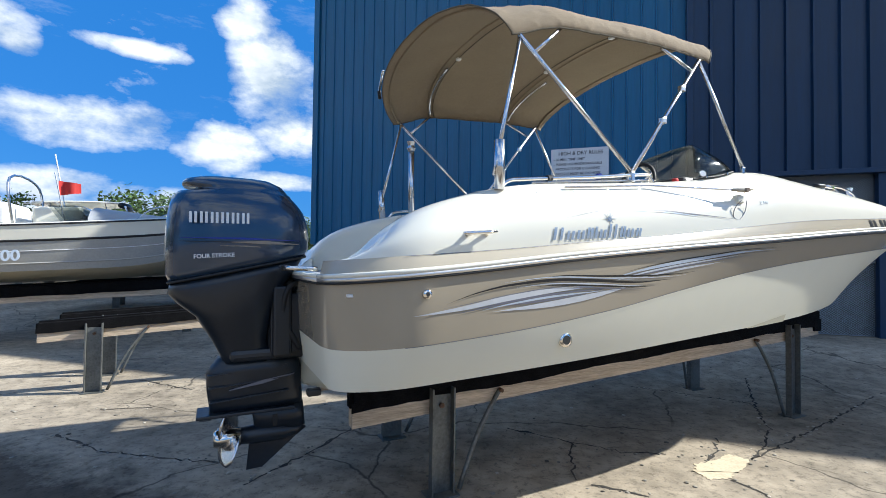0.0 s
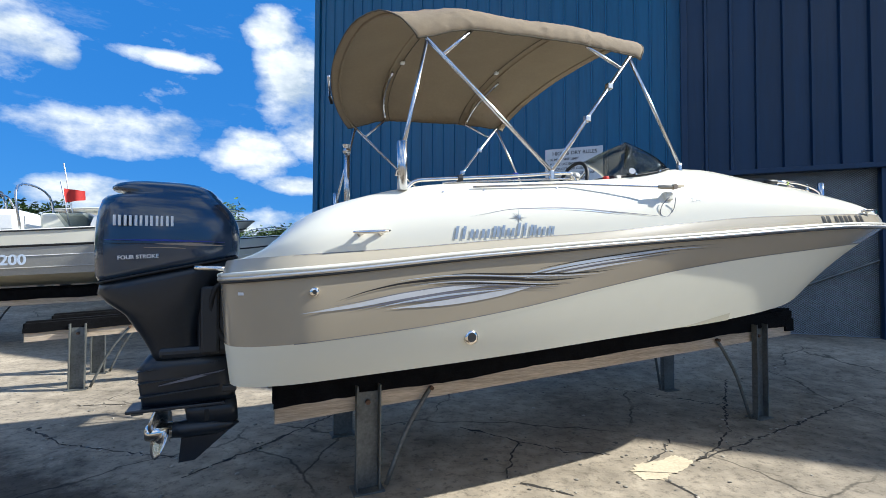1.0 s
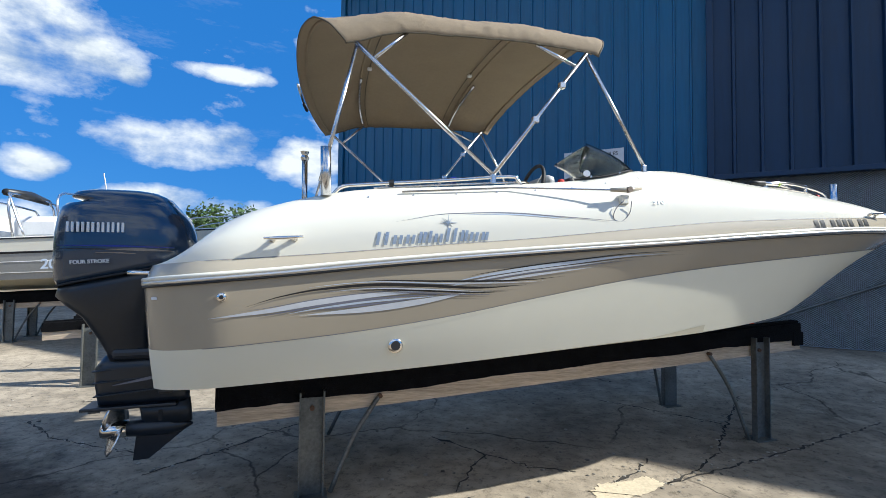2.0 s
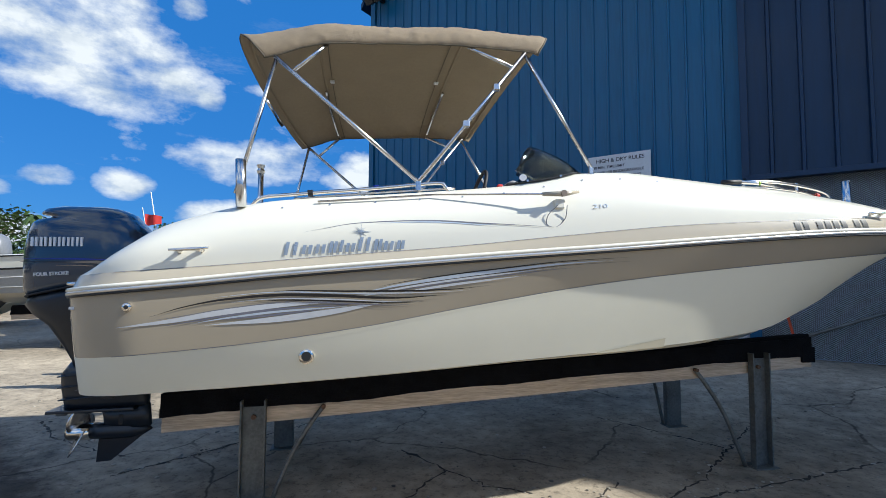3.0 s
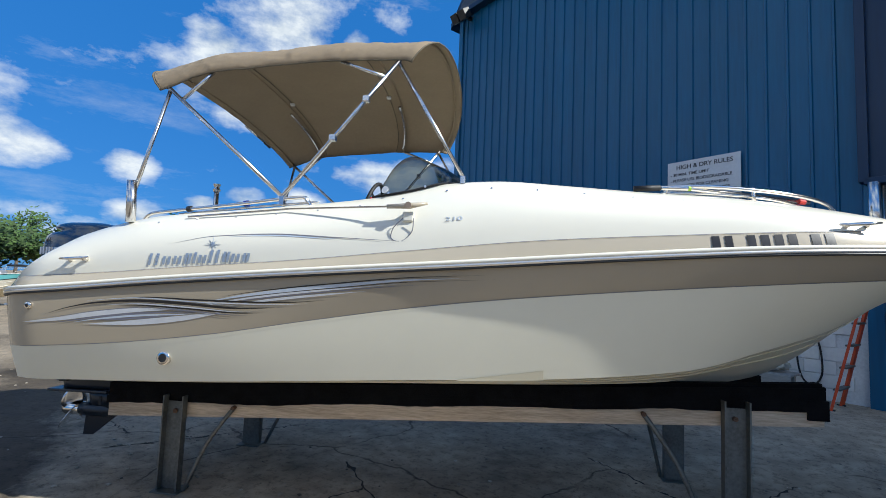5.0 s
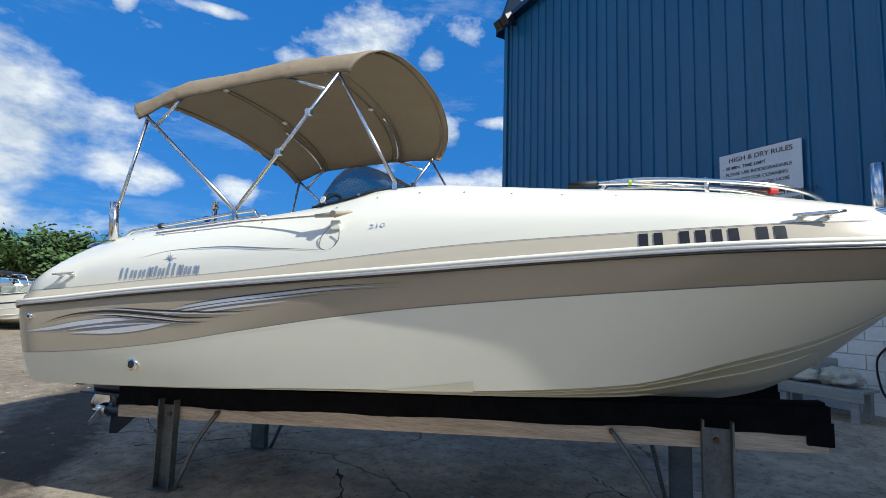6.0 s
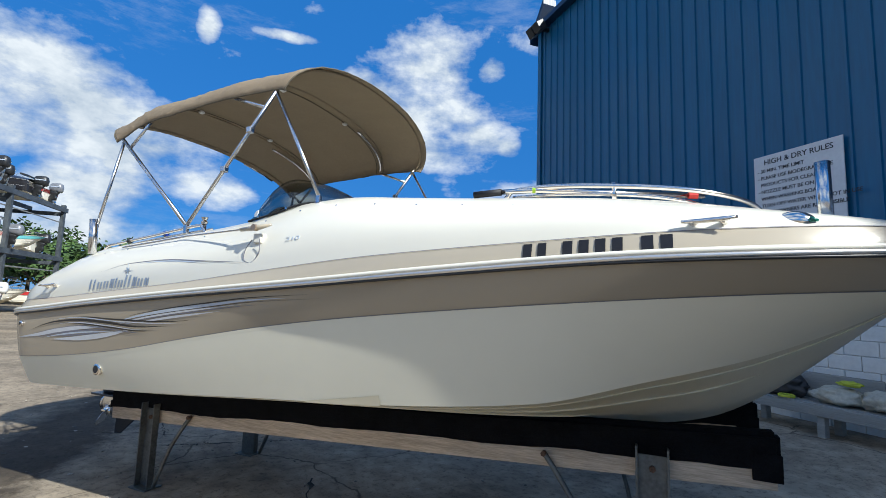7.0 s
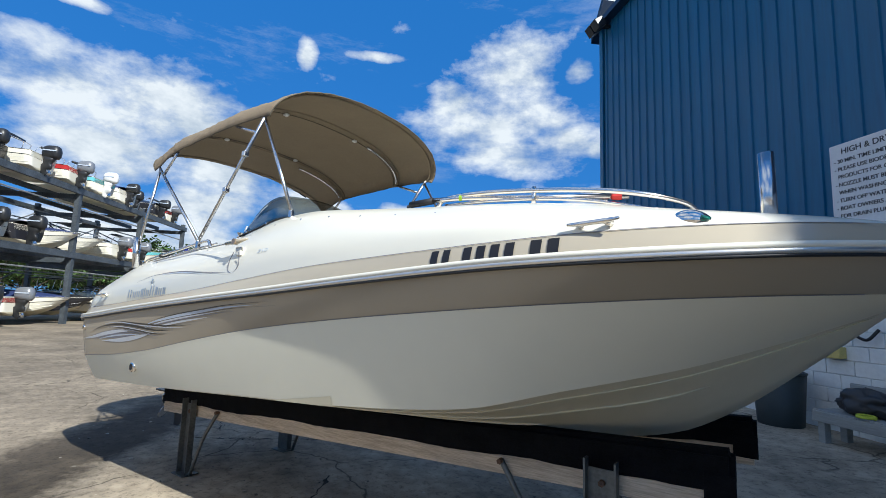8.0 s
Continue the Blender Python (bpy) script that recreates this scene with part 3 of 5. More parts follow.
def rub_rail():
    lip, bm, bk = bmesh.new(), bmesh.new(), bmesh.new()
    y0, z0 = L_RUB(0).y, L_RUB(0).z
    for b, dz, r in ((lip, 0.024, 0.013), (bm, 0.004, 0.0125), (bk, -0.012, 0.0075)):
        for sgn in (-1, 1):
            add_tube(b, [Vector((p.x, sgn * (p.y + 0.012), p.z + dz)) for p in (L_RUB(u) for u in US)], r, 10)
        add_tube(b, [(0.095, -y0, z0 + dz), (0.09, 0, z0 + dz), (0.095, y0, z0 + dz)], r, 8)
    part("rail_lip", lip, WHITE, boat, "white moulded lip over the rub rail", True)
    part("rub_rail", bk, BLACKP, boat, "black vinyl rub rail", True)
    part("rub_rail_insert", bm, STRIP, boat, "polished steel rub rail insert", True)


rub_rail()


# bimini
EDGE_Z = curve((1.14, 2.945), (1.22, 2.97), (1.55, 3.075), (2.0, 3.105), (2.45, 3.13), (2.88, 3.12), (2.96, 3.09))
LEAN = curve((1.14, -0.29), (1.55, -0.11), (2.0, 0.0), (2.45, 0.09), (2.96, 0.22))


def arch(x, half=1.015, rise=0.335, n=24, p=2.2, dz=0.0):
    """One bow of the top: a U that leans fore or aft with its frame."""
    out = []
    for k in range(n + 1):
        a = math.pi * k / n
        c, q = math.cos(a), abs(math.sin(a)) ** (2 / p)
        out.append(Vector((x + LEAN(x) * q, -half * math.copysign(abs(c) ** (2 / p), c), EDGE_Z(x) + rise * q + dz)))
    return out


def bimini():
    fine = []
    for i in range(121):
        x = 1.17 + (2.93 - 1.17) * i / 120
        lo, hi = (1.17, 1.60) if x < 1.60 else (1.60, 2.38) if x < 2.38 else (2.38, 2.93)
        sag = 0.026 * math.sin(math.pi * (x - lo) / (hi - lo))
        row = arch(x, 1.02, 0.335 - sag, 60)
        for p in row:
            k = 0.004 * noise.noise(p * 4) + 0.004 * noise.noise(Vector((p.x * 9, p.y * 22, p.z * 22)))
            p.z += k
            if abs(p.y) > 0.8:
                w = noise.noise(Vector((p.x * 13 + p.z * 7, p.z * 26, p.y))) + 0.6 * noise.noise(Vector((p.x * 30 - p.z * 14, p.z * 40, 3)))
                p.y += math.copysign(0.010 * w + 0.8 * k, p.y)
                p.z += 0.004 * w
        row = [row[0] + Vector((0, 0.006, -0.010))] + row + [row[-1] + Vector((0, -0.006, -0.010))]
        fine.append(row)
    bm = bmesh.new()
    add_grid(bm, fine)
    top = part("bimini_top", bm, CANVAS, boat, "tan canvas bimini top on a stainless frame", True)
    so = top.modifiers.new("thickness", "SOLIDIFY")
    so.thickness, so.offset = 0.006, -1
    for edge in (fine[0], fine[-1], [r[0] for r in fine], [r[-1] for r in fine]):
        part("hem", tube(edge, 0.0055, 6), CANVASD, top, "dark stitched hem", True)
    for s in (-1, 1):
        y = 1.03 * s
        part("main_bow", tube([(2.11, y, 2.20), (2.86, 1.005 * s, 3.13)], 0.0135), STEEL, top, "stainless tube", True)
        part("main_bow", tube([(2.11, y, 2.20), (1.19, 1.005 * s, 3.0)], 0.0135), STEEL, top, "", True)
        part("support_strut", tube([(1.24, 1.0 * s, 2.95), (1.03, 1.04 * s, 2.10)], 0.0125), STEEL, top, "", True)
        part("support_strut", tube([(2.84, 1.0 * s, 3.10), (3.28, 1.035 * s, 2.33)], 0.0125), STEEL, top, "", True)
        part("deck_hinge", box((2.093, y - 0.014, 2.14), (2.127, y + 0.014, 2.208), 0.006), STEEL, top)
        part("deck_hinge", box((3.263, 1.035 * s - 0.014, 2.28), (3.297, 1.035 * s + 0.014, 2.335), 0.006), STEEL, top)
        for f in (0.42, 0.70):
            c = Vector((2.11, y, 2.20)).lerp(Vector((2.86, 1.005 * s, 3.13)), f)
            part("tube_clip", box(c - Vector((0.022, 0.02, 0.022)), c + Vector((0.022, 0.02, 0.022)), 0.006), STEEL, top)
        a = Vector((2.11, y, 2.20)).lerp(Vector((1.19, 1.005 * s, 3.0)), 0.84)
        part("inner_bow", tube([a, (1.55, 1.0 * s, 3.07)], 0.012), STEEL, top, "", True)
        b = Vector((2.11, y, 2.20)).lerp(Vector((2.86, 1.005 * s, 3.13)), 0.86)
        part("inner_bow", tube([b, (2.45, 1.0 * s, 3.12)], 0.012), STEEL, top, "", True)
    for x in (1.22, 1.55, 2.45, 2.88):
        part("roof_bow", tube(arch(x, 1.0, 0.326, 26, dz=-0.008), 0.011, 8), CANVAS, top, "bow in a canvas sleeve", True)
        if 1.3 < x < 2.8:
            part("bare_tube", tube(arch(x, 0.97, 0.285, 40, dz=-0.022)[25:40], 0.0125, 8), STEEL, top, "", True)
    for x in (1.60, 2.38):
        part("seam", tube(arch(x, 1.012, 0.312, 30, dz=-0.004), 0.004, 4), CANVASD, top, "", True)
    for x in (1.60, 2.38):
        for y in (-0.55, 0.30):
            p = min(arch(x, 1.012, 0.325, 60), key=lambda v: abs(v.y - y))
            part("strap_tab", box(p + Vector((-0.02, -0.02, -0.034)), p + Vector((0.02, 0.02, -0.012)), 0.006), WHITEV, top, "small white strap tab")
    part("light_pole", tube([arch(1.16)[16] + Vector((-0.012, 0, 0.012)), arch(1.16)[19] + Vector((-0.02, 0.005, 0.015))], 0.012, 8), STEEL, top, "", True)
    part("pole_grip", tube([arch(1.16)[19] + Vector((-0.02, 0.005, 0.015)), arch(1.16)[20] + Vector((-0.02, 0.008, 0.015))], 0.017, 8), RUBBER, top, "", True)
    return top


bimini()


# outboard motor
def ring_xy(x0, x1, half, z, n=24, p=3.0, tilt=0.0):
    out = []
    for k in range(n):
        a = 2 * math.pi * k / n
        c, s = math.cos(a), math.sin(a)
        x = (x0 + x1) / 2 + (x1 - x0) / 2 * math.copysign(abs(c) ** (2 / p), c)
        y = half * math.copysign(abs(s) ** (2 / p), s)
        out.append((x, y, z + tilt * (x - (x0 + x1) / 2)))
    return out


def outboard():
    mid = loft([ring_xy(-0.64, 0.16, 0.24, 1.57, tilt=0.2), ring_xy(-0.655, 0.12, 0.24, 1.50, tilt=0.2), ring_xy(-0.60, 0.03, 0.235, 1.40, tilt=0.12), ring_xy(-0.50, -0.02, 0.205, 1.28),
                ring_xy(-0.405, -0.06, 0.155, 1.12), ring_xy(-0.355, -0.05, 0.13, 1.02), ring_xy(-0.35, -0.02, 0.12, 0.97)])
    eng = part("outboard_motor", mid, NAVYM, boat, "dark navy four-stroke outboard motor", True)
    cowl = loft([ring_xy(-0.645, 0.17, 0.255, 1.575, 32, tilt=0.2), ring_xy(-0.665, 0.19, 0.272, 1.62, 32, tilt=0.19), ring_xy(-0.67, 0.195, 0.28, 1.74, 32, tilt=0.11), ring_xy(-0.665, 0.18, 0.28, 1.86, 32, tilt=0.04), ring_xy(-0.65, 0.155, 0.272, 1.95, 32, tilt=-0.01),
                 ring_xy(-0.63, 0.12, 0.255, 2.01, 32, tilt=-0.04), ring_xy(-0.60, 0.10, 0.24, 2.036, 32, tilt=-0.05), ring_xy(-0.515, 0.085, 0.228, 2.050, 32, tilt=-0.06), ring_xy(-0.505, 0.075, 0.220, 2.066, 32, tilt=-0.06), ring_xy(-0.575, 0.06, 0.212, 2.078, 32, tilt=-0.06),
                 ring_xy(-0.580, 0.05, 0.205, 2.095, 32, tilt=-0.06), ring_xy(-0.555, 0.02, 0.185, 2.125, 32, tilt=-0.05), ring_xy(-0.48, -0.05, 0.14, 2.152, 32, tilt=-0.03), ring_xy(-0.40, -0.15, 0.07, 2.165, 32)])
    part("cowl", cowl, NAVY, eng, "glossy navy engine cowl", True)
    part("lower_unit", loft([ring_xy(-0.37, 0.13, 0.11, 1.0), ring_xy(-0.435, 0.155, 0.108, 0.91), ring_xy(-0.43, 0.16, 0.095, 0.80), ring_xy(-0.415, 0.165, 0.08, 0.70), ring_xy(-0.41, 0.165, 0.07, 0.66)]), NAVYM, eng, "", True)
    part("cavitation_plate", box((-0.485, -0.115, 0.638), (0.10, 0.115, 0.660), 0.006), NAVYM, eng)
    part("leg", loft([ring_xy(-0.17, 0.17, 0.05, 0.665), ring_xy(-0.15, 0.18, 0.04, 0.58), ring_xy(-0.14, 0.185, 0.05, 0.50)]), NAVYM, eng, "", True)
    ks = [(-0.225, 0.054), (-0.14, 0.062), (0.04, 0.062), (0.13, 0.045), (0.19, 0.006)]
    part("gearcase", tube([(x, 0, 0.475) for x, _ in ks], [r for _, r in ks], 16), NAVYM, eng, "", True)
    part("skeg", loft([[(-0.17, -0.012, 0.45), (0.15, -0.012, 0.45), (0.15, 0.012, 0.45), (-0.17, 0.012, 0.45)], [(-0.19, -0.004, 0.248), (-0.09, -0.004, 0.252), (-0.09, 0.004, 0.252), (-0.19, 0.004, 0.248)]]), NAVYM, eng)
    hub = part("propeller", tube([(-0.225, 0, 0.475), (-0.36, 0, 0.475), (-0.385, 0, 0.475)], [0.060, 0.060, 0.050], 18), CHROME, eng, "polished steel propeller", True)
    for k in range(3):
        a = 2 * math.pi * k / 3 + 1.75
        rows = []
        for i in range(7):
            r, w = 0.04 + 0.155 * i / 6, 0.10 * math.sin(math.pi * (0.25 + 0.7 * i / 6)) + 0.01
            row = []
            for j in range(6):
                v = (j / 5 - 0.5) * w * 2
                ang = a + v / max(r, 0.06) * 0.75
                row.append((-0.30 - v * 0.55, r * math.cos(ang), 0.475 + r * math.sin(ang)))
            rows.append(row)
        b = bmesh.new()
        add_grid(b, rows)
        bl = part("blade", b, STEEL, hub, "", True)
        bl.modifiers.new("thickness", "SOLIDIFY").thickness = 0.006
    part("steering_arm", box((-0.06, -0.06, 1.40), (0.10, 0.06, 1.50), 0.02), BLACKP, eng)
    part("clamp_side", box((-0.05, -0.20, 1.0), (0.07, -0.15, 1.46), 0.02), BLACKP, eng)
    part("clamp_bracket", box((-0.07, -0.17, 0.98), (0.19, 0.17, 1.42), 0.05), BLACKP, eng, "black clamp bracket")
    return eng


engine = outboard()


# ---- bunk stands ----
def bunk_stand(name, m, x0, x1, z0, z1, posts, pad_h, label, wood_h=0.135, braces=(), side=-1):
    """A carpeted timber bunk on channel posts; z0, z1: the timber's lower edge at both ends."""
    st = base(name, m, label, "boat stand", "boat stands")
    y_seed = m.translation.y * 3.7

    def bar(xa, xb, lo, h, w):
        fa, fb = z0 + (z1 - z0) * (xa - x0) / (x1 - x0) + lo, z0 + (z1 - z0) * (xb - x0) / (x1 - x0) + lo
        return loft([[(x, -w, f), (x, w, f), (x, w, f + h), (x, -w, f + h)] for x, f in ((xa, fa), (xb, fb))])
    part("timber_beam", bar(x0, x1, 0, wood_h, 0.045), WOOD, st, "weathered pine beam")
    pad = bar(x0 - 0.015, x1 + 0.02, wood_h - 0.03, pad_h + 0.03, 0.062)
    bmesh.ops.bevel(pad, geom=list(pad.edges), offset=0.025, segments=3, affect="EDGES")
    part("carpet_pad", pad, CARPET, st, "black carpet bunk padding")
    # carpet hangs over the timber's face with a ragged lower edge
    rows = [[], []]
    for k in range(81):
        x = x0 - 0.01 + (x1 - x0 + 0.02) * k / 80
        f = z0 + (z1 - z0) * (x - x0) / (x1 - x0) + wood_h
        rows[0].append((x, -0.064, f + 0.03))
        rows[1].append((x, -0.0625, f - 0.028 + 0.014 * noise.noise(Vector((x * 2.3, y_seed, 0))) + 0.008 * noise.noise(Vector((x * 9, y_seed, 4)))))
    skirt = bmesh.new()
    add_grid(skirt, rows)
    part("carpet_skirt", skirt, CARPET, st).modifiers.new("thickness", "SOLIDIFY").thickness = 0.006
    fz = z1 + wood_h * 0.30
    part("carpet_flap", box((x1 - 0.11, -0.066, fz), (x1 + 0.024, -0.044, fz + wood_h), 0.004), CARPET, st)
    for px in posts:
        top = z0 + (z1 - z0) * (px - x0) / (x1 - x0) + wood_h + 0.02
        b = bmesh.new()
        a0, a1, a2 = 0.067 * side, 0.075 * side, 0.125 * side
        add_box(b, (px - 0.08, min(a0, a1), 0.0), (px + 0.08, max(a0, a1), top - 0.03))
        for xa, xb in ((px - 0.085, px - 0.074), (px + 0.074, px + 0.085)):
            add_box(b, (xa, min(a0, a2), 0.0), (xb, max(a0, a2), top + 0.02))
        part("post", b, GALV, st, "galvanised channel post")
        part("foot_plate", box((px - 0.11, min(0, 0.16 * side), 0.0), (px + 0.11, max(0, 0.16 * side), 0.012), 0.002), GALV, st)
        part("bolt", tube([(px, a1, top - 0.10), (px, a1 + 0.02 * side, top - 0.10)], 0.018, 6), RUSTY, st, "rusted bolt head")
    for ta, tb in braces:
        za = z0 + (z1 - z0) * (ta - x0) / (x1 - x0) + 0.08
        bend = (ta * 0.42 + tb * 0.58, 0.088 * side, za * 0.55)
        part("brace", tube(spline([(ta, 0.066 * side, za), (ta * 0.8 + tb * 0.2, 0.075 * side, za * 0.86), bend, (tb, 0.10 * side, 0.02)], 4), 0.017, 6), GALV, st, "bent steel brace", True)
        part("brace_bolt", tube([(ta, 0.06 * side, za), (ta, 0.10 * side, za)], 0.016, 6), RUSTY, st)
    return st


bunk_stand("bunk_stand", YARD @ pose(0, -0.275, 0), 0.40, 5.70, 0.512, 0.815, (1.01, 5.118), 0.15, "carpeted pine bunk on galvanised posts under the boat", braces=((1.486, 1.14), (4.52, 4.95)))
bunk_stand("bunk_stand", YARD @ pose(0, 0.69, 0), 0.40, 5.76, 0.512, 0.82, (1.06, 5.11), 0.15, "carpeted pine bunk on galvanised posts under the boat", braces=((1.62, 1.20), (4.75, 5.0)), side=1)

# ---- building ----
BLD = pose(1.434, 11.054, 0, 0, 0, -14.5)
EAVE, SEAM, POST = 10.0, 2.90, 6.12


def ribbed(x0, x1, z0, z1, pitch, depth, y=0.0):
    """A sheet of ribbed steel siding; the ribs stand out towards -y."""
    prof, x = [], x0
    while x < x1 - pitch * 0.5:
        prof += [(x, 0), (x + pitch * 0.80, 0), (x + pitch * 0.84, -depth), (x + pitch * 0.94, -depth), (x + pitch * 0.98, 0)]
        x += pitch
    prof.append((x1, 0))
    bm = bmesh.new()
    add_grid(bm, [[(a, y + d, z0) for a, d in prof], [(a, y + d, z1) for a, d in prof]])
    return bm


def building():
    b = base("metal_building", BLD, "tall blue ribbed-steel boat storage building with white block base", "building", kind="structure")
    part("siding", ribbed(-6.55, SEAM, 2.0, EAVE, 0.305, 0.03), WALLB, b, "blue ribbed steel siding")
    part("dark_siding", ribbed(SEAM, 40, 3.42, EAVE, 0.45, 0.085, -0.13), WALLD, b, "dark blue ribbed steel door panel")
    part("side_wall", box((-6.55, 0.0, 0.0), (-6.4, 40, EAVE)), WALLB, b)
    part("corner_trim", box((-6.62, -0.05, 2.0), (-6.45, 0.12, EAVE), 0.01), WALLB, b)
    part("roof", box((-6.8, -0.25, EAVE), (40, 40, EAVE + 0.14)), WALLD, b)
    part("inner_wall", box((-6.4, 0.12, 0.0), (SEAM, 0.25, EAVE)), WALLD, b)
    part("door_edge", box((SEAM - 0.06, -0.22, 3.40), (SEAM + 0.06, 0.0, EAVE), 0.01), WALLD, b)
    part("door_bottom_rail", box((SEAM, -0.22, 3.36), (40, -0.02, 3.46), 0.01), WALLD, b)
    part("gate_post", box((SEAM - 0.02, -0.12, 0.05), (SEAM + 0.16, 0.06, 3.4), 0.01), WALLB, b, "blue steel post")
    part("gate_post", box((POST, -0.14, 0.05), (POST + 0.18, 0.06, 3.4), 0.01), WALLD, b)
    part("gate_panel", box((SEAM + 0.16, 0.10, 0.0), (40, 0.2, 3.4)), GATE, b, "pale grey-blue sheet panel")
    part("gate_rail", box((SEAM + 0.16, -0.06, 0.10), (POST, 0.02, 0.20), 0.01), WALLD, b)
    part("gate_brace", tube([(3.3, -0.03, 0.45), (6.1, -0.03, 1.66)], 0.03, 8), GALV, b)
    return b


GATE = mat("pale_gate_sheet", (0.44, 0.50, 0.56), 0.6, vary=0.12, scale=1.2)
bld = building()


def sign_board():
    s = base("rules_sign", BLD @ pose(0, -0.05, 2.98), "white notice board with black lettering on the blue wall", "sign")
    part("panel", box((0.0, -0.02, 0.0), (1.275, 0.0, 1.24), 0.004), SIGNW, s)
    m = pose(0.66, -0.022, 1.09, 90, 0, 0)
    words("heading", "HIGH & DRY RULES", 0.115, SIGNK, s, m, align="CENTER", bold=0.001)
    for i, line in enumerate(("- 30 MIN. TIME LIMIT", "- PLEASE USE BIODEGRADABLE", "  PRODUCTS FOR CLEANING", "- NOZZLE MUST BE ON HOSE", "  WHEN WASHING BOAT", "- TURN OFF WATER WHEN NOT IN USE", "- BOAT OWNERS ARE RESPONSIBLE", "  FOR DRAIN PLUGS")):
        words("line", line, 0.078, SIGNK, s, pose(0.06, -0.022, 0.965 - 0.112 * i, 90, 0, 0), bold=0.001)


sign_board()


# ---- fittings and graphics of the deck boat ----
def on_side(x, z, out=0.004, s=-1):
    return Vector((x, s * (hull_y(x, z) + out), z))


def decal(name, x0, x1, lo, hi, material, out, n=40, s=-1, label=""):
    """A ribbon of vinyl that lies on the hull side between two curves."""
    rows = [[], []]
    for k in range(n + 1):
        x = x0 + (x1 - x0) * k / n
        rows[0].append(on_side(x, lo(x), out, s))
        rows[1].append(on_side(x, hi(x), out, s))
    mid = [(a + b) / 2 for a, b in zip(*rows)]
    bm = bmesh.new()
    add_grid(bm, [rows[0], [Vector((p.x, on_side(p.x, p.z, out, s).y, p.z)) for p in mid], rows[1]])
    return part(name, bm, material, boat, label, True)


def graphics(s):
    # flowing stripes: each runs beside a guide curve and tapers at both ends
    def flow(guide, x0, x1, off, w, m, out=0.004, skew=1.0):
        g = lambda x: w * max(0.02, math.sin(math.pi * min(1, max(0, (x - x0) / (x1 - x0))) ** skew))
        decal("stripe", x0, x1, lambda x: guide(x) + off - g(x) / 2, lambda x: guide(x) + off + g(x) / 2, m, out, s=s)
    dark = curve((0.65, 1.400), (0.83, 1.453), (1.03, 1.488), (1.33, 1.508), (1.63, 1.498), (1.95, 1.482), (2.25, 1.497))
    for x0, x1, off, w, m in ((0.65, 2.25, 0.0, 0.017, INK), (1.05, 2.05, -0.020, 0.008, PEARLV), (1.15, 2.12, -0.029, 0.010, INK), (0.95, 1.95, 0.0165, 0.006, SILVERV), (1.3, 2.05, -0.041, 0.008, GREYV)):
        flow(dark, x0, x1, off, w, m, 0.0055)
    over = curve((1.12, 1.509), (1.39, 1.531), (1.69, 1.524), (2.02, 1.522), (2.28, 1.528), (2.52, 1.549))
    flow(over, 1.12, 2.52, 0.0, 0.010, INK, 0.005)
    flow(over, 1.35, 2.40, -0.012, 0.007, PEARLV, 0.0045)
    wing = curve((0.48, 1.345), (0.75, 1.376), (1.03, 1.420), (1.33, 1.452), (1.75, 1.476))
    for x0, x1, off, w, m in ((0.48, 1.70, 0.0, 0.030, PEARLV), (0.70, 1.75, -0.021, 0.013, GREYV), (0.62, 1.60, 0.0165, 0.005, GREYV), (0.85, 1.70, -0.034, 0.012, SILVERV)):
        flow(wing, x0, x1, off, w, m, 0.0035, 0.9)
    low = curve((0.92, 1.345), (1.26, 1.367), (1.57, 1.402), (1.90, 1.457))
    flow(low, 0.92, 1.90, 0.004, 0.036, PEARLV, 0.003, 1.1)
    flow(low, 0.85, 1.75, 0.030, 0.012, GREYV, 0.0032)
    lift = curve((1.72, 1.505), (1.95, 1.552), (2.28, 1.600), (2.63, 1.640), (2.98, 1.676), (3.40, 1.700))
    for x0, x1, off, w, m in ((1.76, 3.30, 0.0, 0.020, SILVERV), (1.85, 3.45, 0.014, 0.006, INK), (1.72, 2.95, -0.020, 0.012, PEARLV), (1.85, 3.10, -0.0305, 0.007, GREYV), (1.95, 2.75, -0.046, 0.015, PEARLV), (2.0, 3.5, -0.0115, 0.003, INK)):
        flow(lift, x0, x1, off, w, m, 0.0035, 0.75)
    # line above the name
    d = curve((1.45, 1.866), (1.76, 1.921), (2.16, 1.938), (2.5, 1.923), (2.96, 1.902))
    flow(d, 1.43, 2.98, 0.0, 0.007, GREYV)
    flow(d, 1.85, 2.60, -0.009, 0.008, SILVERV)
    decal("pinstripe", 0.45, 6.2, lambda x: Z_BAND(x) - 0.0015, lambda x: Z_BAND(x) + 0.001, GREYV, 0.004, 90, s=s)
    decal("pinstripe", 0.45, 6.2, lambda x: Z_TAN(x) - 0.002, lambda x: Z_TAN(x) + 0.0015, GREYV, 0.004, 90, s=s)
    # maker's mark drawn as pairs of slanted bars, with a star
    x = 1.325
    for w, h in ((0.080, 0.074), (0.058, 0.052), (0.058, 0.052), (0.042, 0.066), (0.020, 0.070), (0.055, 0.052), (0.074, 0.082), (0.042, 0.066), (0.058, 0.052), (0.042, 0.052)):
        for dx in ((0.0, w * 0.58) if w > 0.03 else (0.0,)):
            mark = bmesh.new()
            add_grid(mark, [[on_side(x + dx + e + 0.2 * h * f, 1.730 + 0.055 * (x - 1.325) + h * f, 0.004, s) for e in (0.0, 0.019)] for f in (0, 0.33, 0.66, 1.0)])
            part("name_bar", mark, NAMEV, boat, "silver-blue maker's mark bar")
        x += w + 0.016
    for k in range(8):
        a = math.pi * k / 8
        r = (0.055, 0.02, 0.035, 0.02)[k % 4]
        c0 = on_side(1.755, 1.868, 0.005, s)
        v = Vector((math.cos(a), 0, math.sin(a)))
